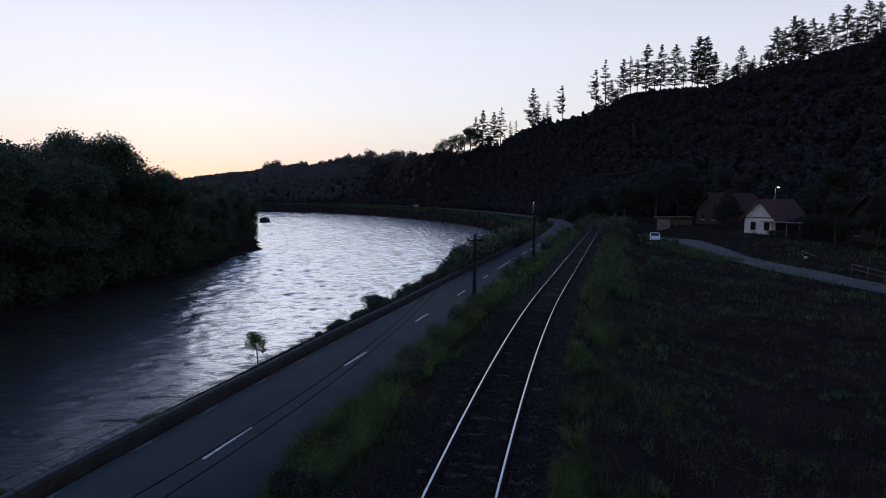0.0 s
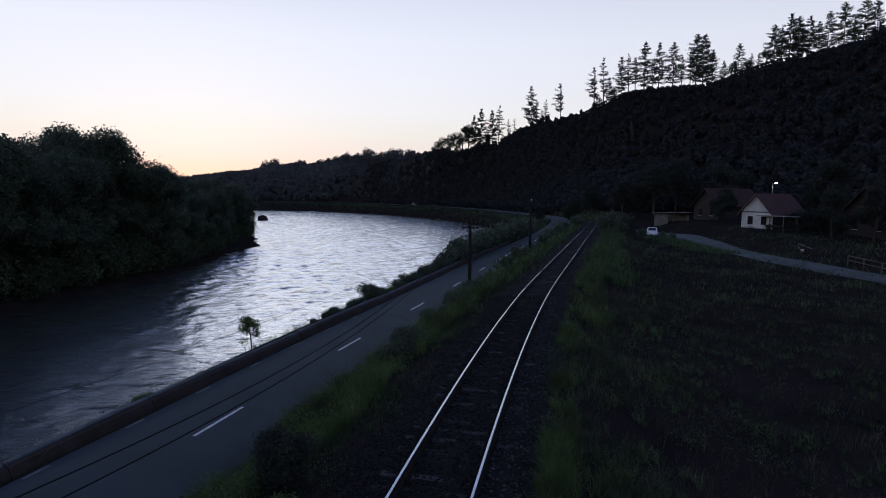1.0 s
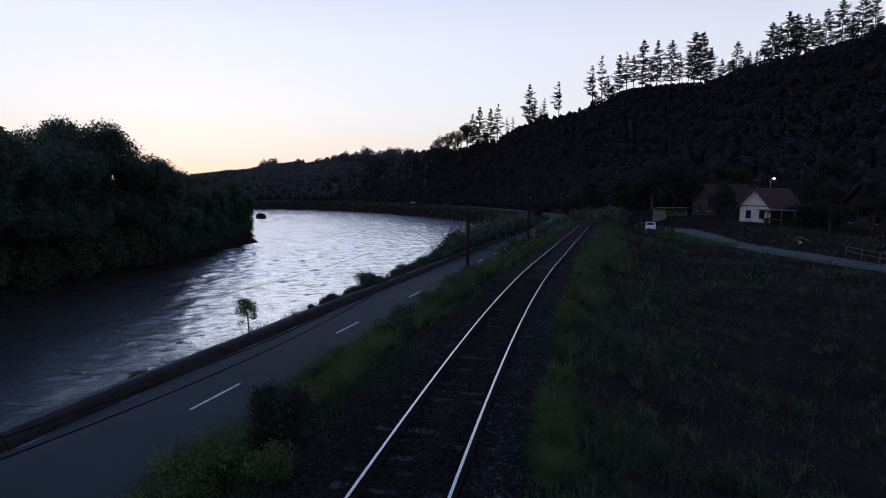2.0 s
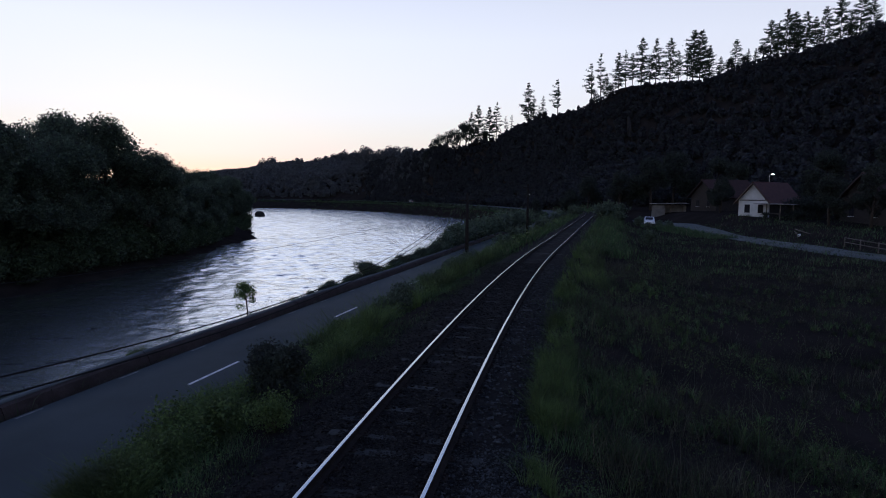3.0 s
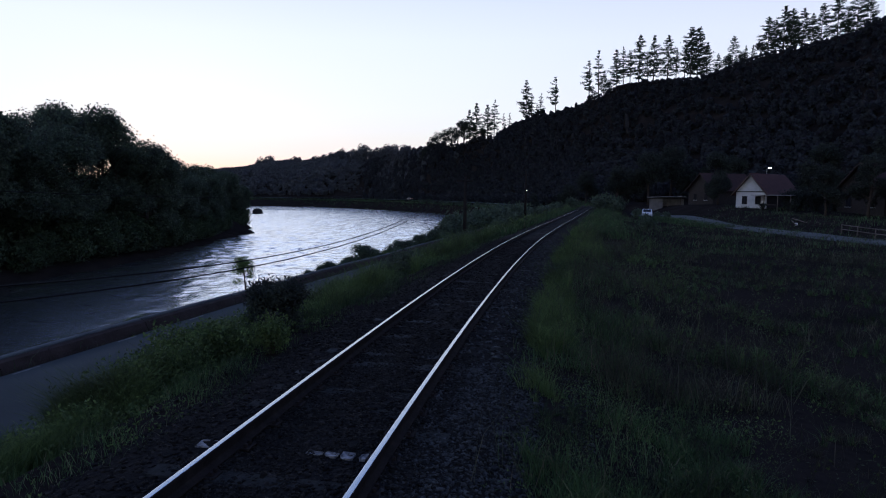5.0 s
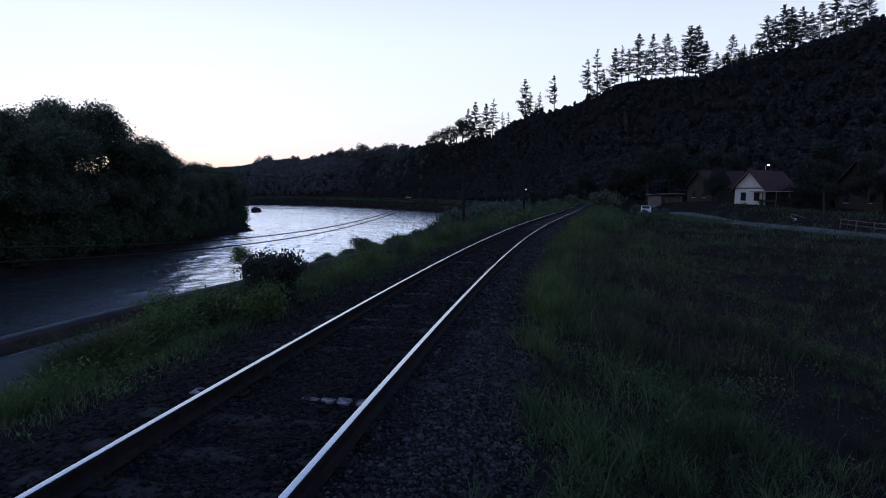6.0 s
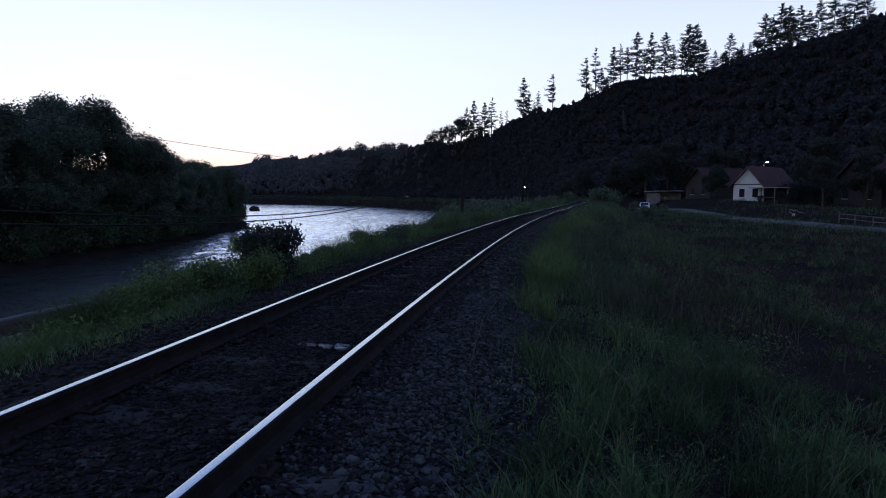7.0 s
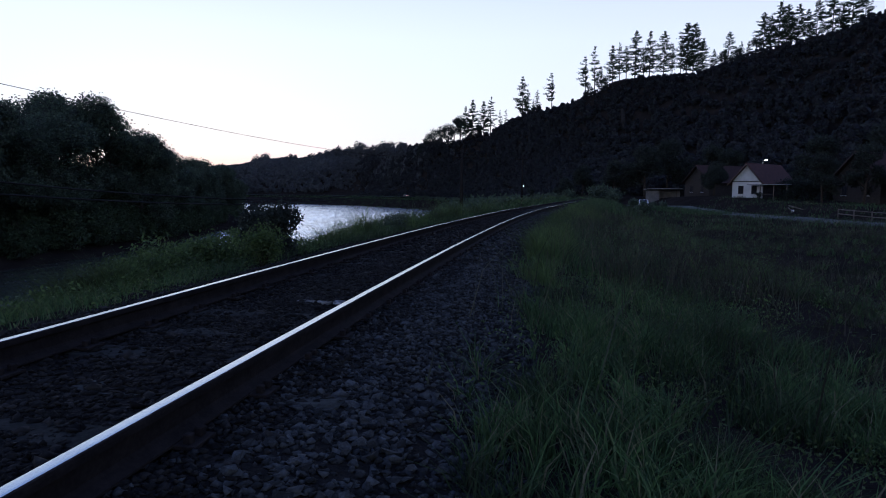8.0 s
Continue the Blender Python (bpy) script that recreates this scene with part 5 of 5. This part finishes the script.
def at(x, y, turn, lift=0.0):
    z = float(ground_z(np.array([x]), np.array([y]))[0])
    return pose(x, y, z + lift, 0, 0, turn)


house(at(47.5, 95.2, -54, -0.3), 4.7, 10.0, 2.9, 5.6, PLASTER, "small white plastered house with a red tiled roof", True, ((-0.95, 0.95, 0.7, 1.15), (1.15, 0.95, 0.7, 1.15)))
house(at(52.5, 126.0, -70), 7.0, 11.0, 3.2, 6.4, WOOD_AND_SHADE, "house with a red roof, tree shade put into its colours", False, ((-1.5, 1.0, 0.8, 1.2), (1.5, 1.0, 0.8, 1.2)), SHADED_TILE)
house(at(57.0, 84.0, -82), 8.0, 13.0, 3.4, 6.9, WOOD_AND_SHADE, "broad house with a red roof behind trees, their shade put into its colours", False, ((-2.0, 1.0, 0.9, 1.2), (2.0, 1.0, 0.9, 1.2)), SHADED_TILE)

# Bushes added to deepen the darkness under and beside the porch.
L = "dark bush added to darken the porch side of the white house"
yard_bush = bush(rng, placed(51.2, 90.6), 2.9, 1.7, 320, 0.13, L, DUSKY, "garden bushes")
for x, y, sc in ((53.2, 91.4, 1.05), (55.2, 91, 0.95), (57, 89.5, 1.1), (50.2, 88.2, 0.5), (47, 90.5, 0.36)):
    clone(yard_bush, x, y, sc, rng.uniform(0, 360))

sh = thing("shed", at(43.6, 123.5, -30), "low open shed with a grey wall and flat sheet roof", "shed")
part("back_wall", boxed(-2.4, 3.8, 2.6, 2.8, -0.5, 2.0), DULL_WALL, sh)
part("pale_wall", boxed(-2.4, 0.2, 0, 0.2, -0.5, 1.9), DULL_WALL, sh, "grey rendered wall")
part("side_wall", boxed(-2.4, -2.2, 0.203, 2.597, -0.5, 1.9), DULL_WALL, sh)
for x in (1.2, 3.6):
    part("post", boxed(x - 0.07, x + 0.07, 0.05, 0.19, -0.5, 2.05), WOOD, sh)
part("roof", roof_plane("roof", (-2.8, -0.7, 2.3), (4.4, -0.7, 2.5), (4.4, 3.1, 2.35), (-2.8, 3.1, 2.15), 0.12, TIN), None, sh, "flat grey sheet roof")

# wooden rail fence by the lane
fe = thing("fence", pose(0, 0, 0), "pale two-rail wooden fence along the lane", "fence")
FENCE = np.array([(40.6, 62.3), (40.0, 56.5), (39.7, 50.5), (39.8, 44.5), (40.2, 38.5)])
for (x0, y0), (x1, y1) in zip(FENCE[:-1], FENCE[1:]):
    z0, z1 = [float(q) for q in ground_z(np.array([x0, x1]), np.array([y0, y1]))]
    for hgt in (0.5, 0.95):
        part("rail", tubes("rail", [([(x0, y0, z0 + hgt), (x1, y1, z1 + hgt)], [0.05, 0.05], 5)], WOOD), None, fe)
for x, y in curve_pts(FENCE, 2.6):
    z = float(ground_z(np.array([x]), np.array([y]))[0])
    part("post", tubes("post", [([(x, y, z - 0.3), (x, y, z + 1.05)], [0.06, 0.055], 6)], WOOD), None, fe)


# ---------------------------------------------------------------- cars
def car(m, label, paint, lights=None):
    """A small saloon car that looks towards -y."""
    ca = thing("car", m, label, "car", "cars")
    prof = [(-2.05, 0.35), (-2.08, 0.62), (-1.95, 0.78), (-0.95, 0.92), (-0.35, 1.4), (0.9, 1.44), (1.55, 1.0), (2.0, 0.95), (2.08, 0.6), (2.0, 0.35)]
    vs, fs, m2 = [], [], len(prof)
    for k, (x, inset) in enumerate(((-0.84, 1), (-0.8, 0), (0.8, 0), (0.84, 1))):
        for y, z in prof:
            w = 0.86 if z > 1.0 else 1.0
            vs.append((x * w * (1.0 if inset == 0 else 1.0), y, z - (0.03 if inset else 0)))
    for k in range(3):
        for j in range(m2):
            fs.append((k * m2 + j, (k + 1) * m2 + j, (k + 1) * m2 + (j + 1) % m2, k * m2 + (j + 1) % m2))
    fs += [tuple(range(m2)), tuple(range(3 * m2, 4 * m2))[::-1]]
    body = part("body", mesh("body", vs, fs, paint), None, ca)
    part("windscreen", mesh("windscreen", [(-0.66, -0.93, 0.96), (0.66, -0.93, 0.96), (0.6, -0.42, 1.37), (-0.6, -0.42, 1.37)], [(0, 1, 2, 3)], GLASS), None, body).location = (0, -0.02, 0.015)
    for s in (-1, 1):
        part("side_window", mesh("side_window", [(s * 0.845, -0.75, 0.98), (s * 0.845, 1.35, 1.0), (s * 0.735, 0.85, 1.36), (s * 0.735, -0.32, 1.34)], [(0, 1, 2, 3)], GLASS), None, body)
        part("headlight", boxed(s * 0.62 - 0.13, s * 0.62 + 0.13, -2.1, -2.0, 0.6, 0.72, 0.02), lights or STEEL, body)
        for y in (-1.3, 1.3):
            wh = part("wheel", tubes("wheel", [([(s * 0.66, y, 0.31), (s * 0.86, y, 0.31)], [0.31, 0.31], 16)], RUBBER), None, ca)
            part("rim", tubes("rim", [([(s * 0.861, y, 0.31), (s * 0.872, y, 0.31)], [0.19, 0.17], 12)], STEEL), None, wh)
    part("bumper", boxed(-0.8, 0.8, -2.14, -2.0, 0.36, 0.52, 0.03), paint, body)
    return ca


car(at(34.3, 104.0, -18), "white parked car on the gravel lane", CAR_PAINT)
car(pose(-22, 354, float(road_z(354)), 0, 0, 32), "dark car with glowing lights on the far road", DARK_PAINT, HEAD_LIGHT)

# poles and a pail left in the yard
for k, (x, y, turn) in enumerate(((42.4, 74.0, 70), (43.2, 74.3, 95))):
    z = float(ground_z(np.array([x]), np.array([y]))[0])
    ob = new("wooden_pole", tubes("wooden_pole", [([(-1.4, 0, 0.06), (1.4, 0.05, 0.1)], [0.06, 0.045], 7)], WOOD))
    ob.matrix_basis = pose(x, y, z + 0.15, 0, -8, turn)
    tagged(ob, "pale wooden pole lying in the yard grass", "pole", "yard poles")
x, y = 42.2, 73.2
pail = new("pail", tubes("pail", [([(0, 0, 0), (0, 0, 0.3)], [0.13, 0.17], 14)], PLASTER))
pail.matrix_basis = pose(x, y, float(ground_z(np.array([x]), np.array([y]))[0]))
tagged(pail, "small white pail standing in the grass", "pail")

# boulder in the river
bm = bmesh.new()
bmesh.ops.create_icosphere(bm, subdivisions=3, radius=1.0)
for v in bm.verts:
    k = 1 + 0.35 * noise.noise(v.co * 1.3) + 0.12 * noise.noise(v.co * 4)
    v.co = Vector((v.co.x * 2.5 * k, v.co.y * 1.6 * k, v.co.z * 1.8 * k))
rock = part("boulder", bm, ROCK)
rock.location = (-88.8, 284, WATER_Z + 0.5)
tagged(rock, "dark wet boulder standing in the river", "boulder")

# weathered rock face showing on the wooded slope
bm = bmesh.new()
bmesh.ops.create_icosphere(bm, subdivisions=3, radius=1.0)
for v in bm.verts:
    k = 1 + 0.4 * noise.noise(v.co * 1.7 + Vector((5, 0, 0))) + 0.15 * noise.noise(v.co * 5)
    v.co = Vector((v.co.x * 0.6 * k, v.co.y * 1.4 * k, v.co.z * 5.5 * k))
crag = part("rock_face", bm, ROCK)
crag.matrix_basis = pose(70.2, 241.2, 30.6, -38, 8, 0)
tagged(crag, "pale weathered rock face on the wooded hillside", "rock")

# the ballast stones nearest to the line's edge, each by itself
STONE_MESHES = []
pick = np.random.default_rng(14)
for k in range(10):
    bm = bmesh.new()
    bmesh.ops.create_icosphere(bm, subdivisions=1, radius=1.0)
    for v in bm.verts:
        v.co = Vector((v.co.x * 1.15, v.co.y * 0.9, v.co.z * 0.62)) * (1 + 0.3 * pick.normal())
    me = bpy.data.meshes.new("stone")
    bm.to_mesh(me)
    bm.free()
    me.materials.append(SINGLE_STONE)
    STONE_MESHES.append(me)
for k in range(300):
    q, u = pick.uniform(0.3, 3.4), pick.uniform(1.1, 2.25)
    x, y, _ = track(q, u)
    size = 0.026 * pick.uniform(0.6, 1.35)
    st = part("stone", STONE_MESHES[k % 10], None, bed)
    st.matrix_basis = pose(float(x), float(y), float(bed_z(q, u)) + size * 0.35, pick.uniform(-25, 25), pick.uniform(-25, 25), pick.uniform(0, 360)) @ Matrix.Diagonal((size, size, size, 1))
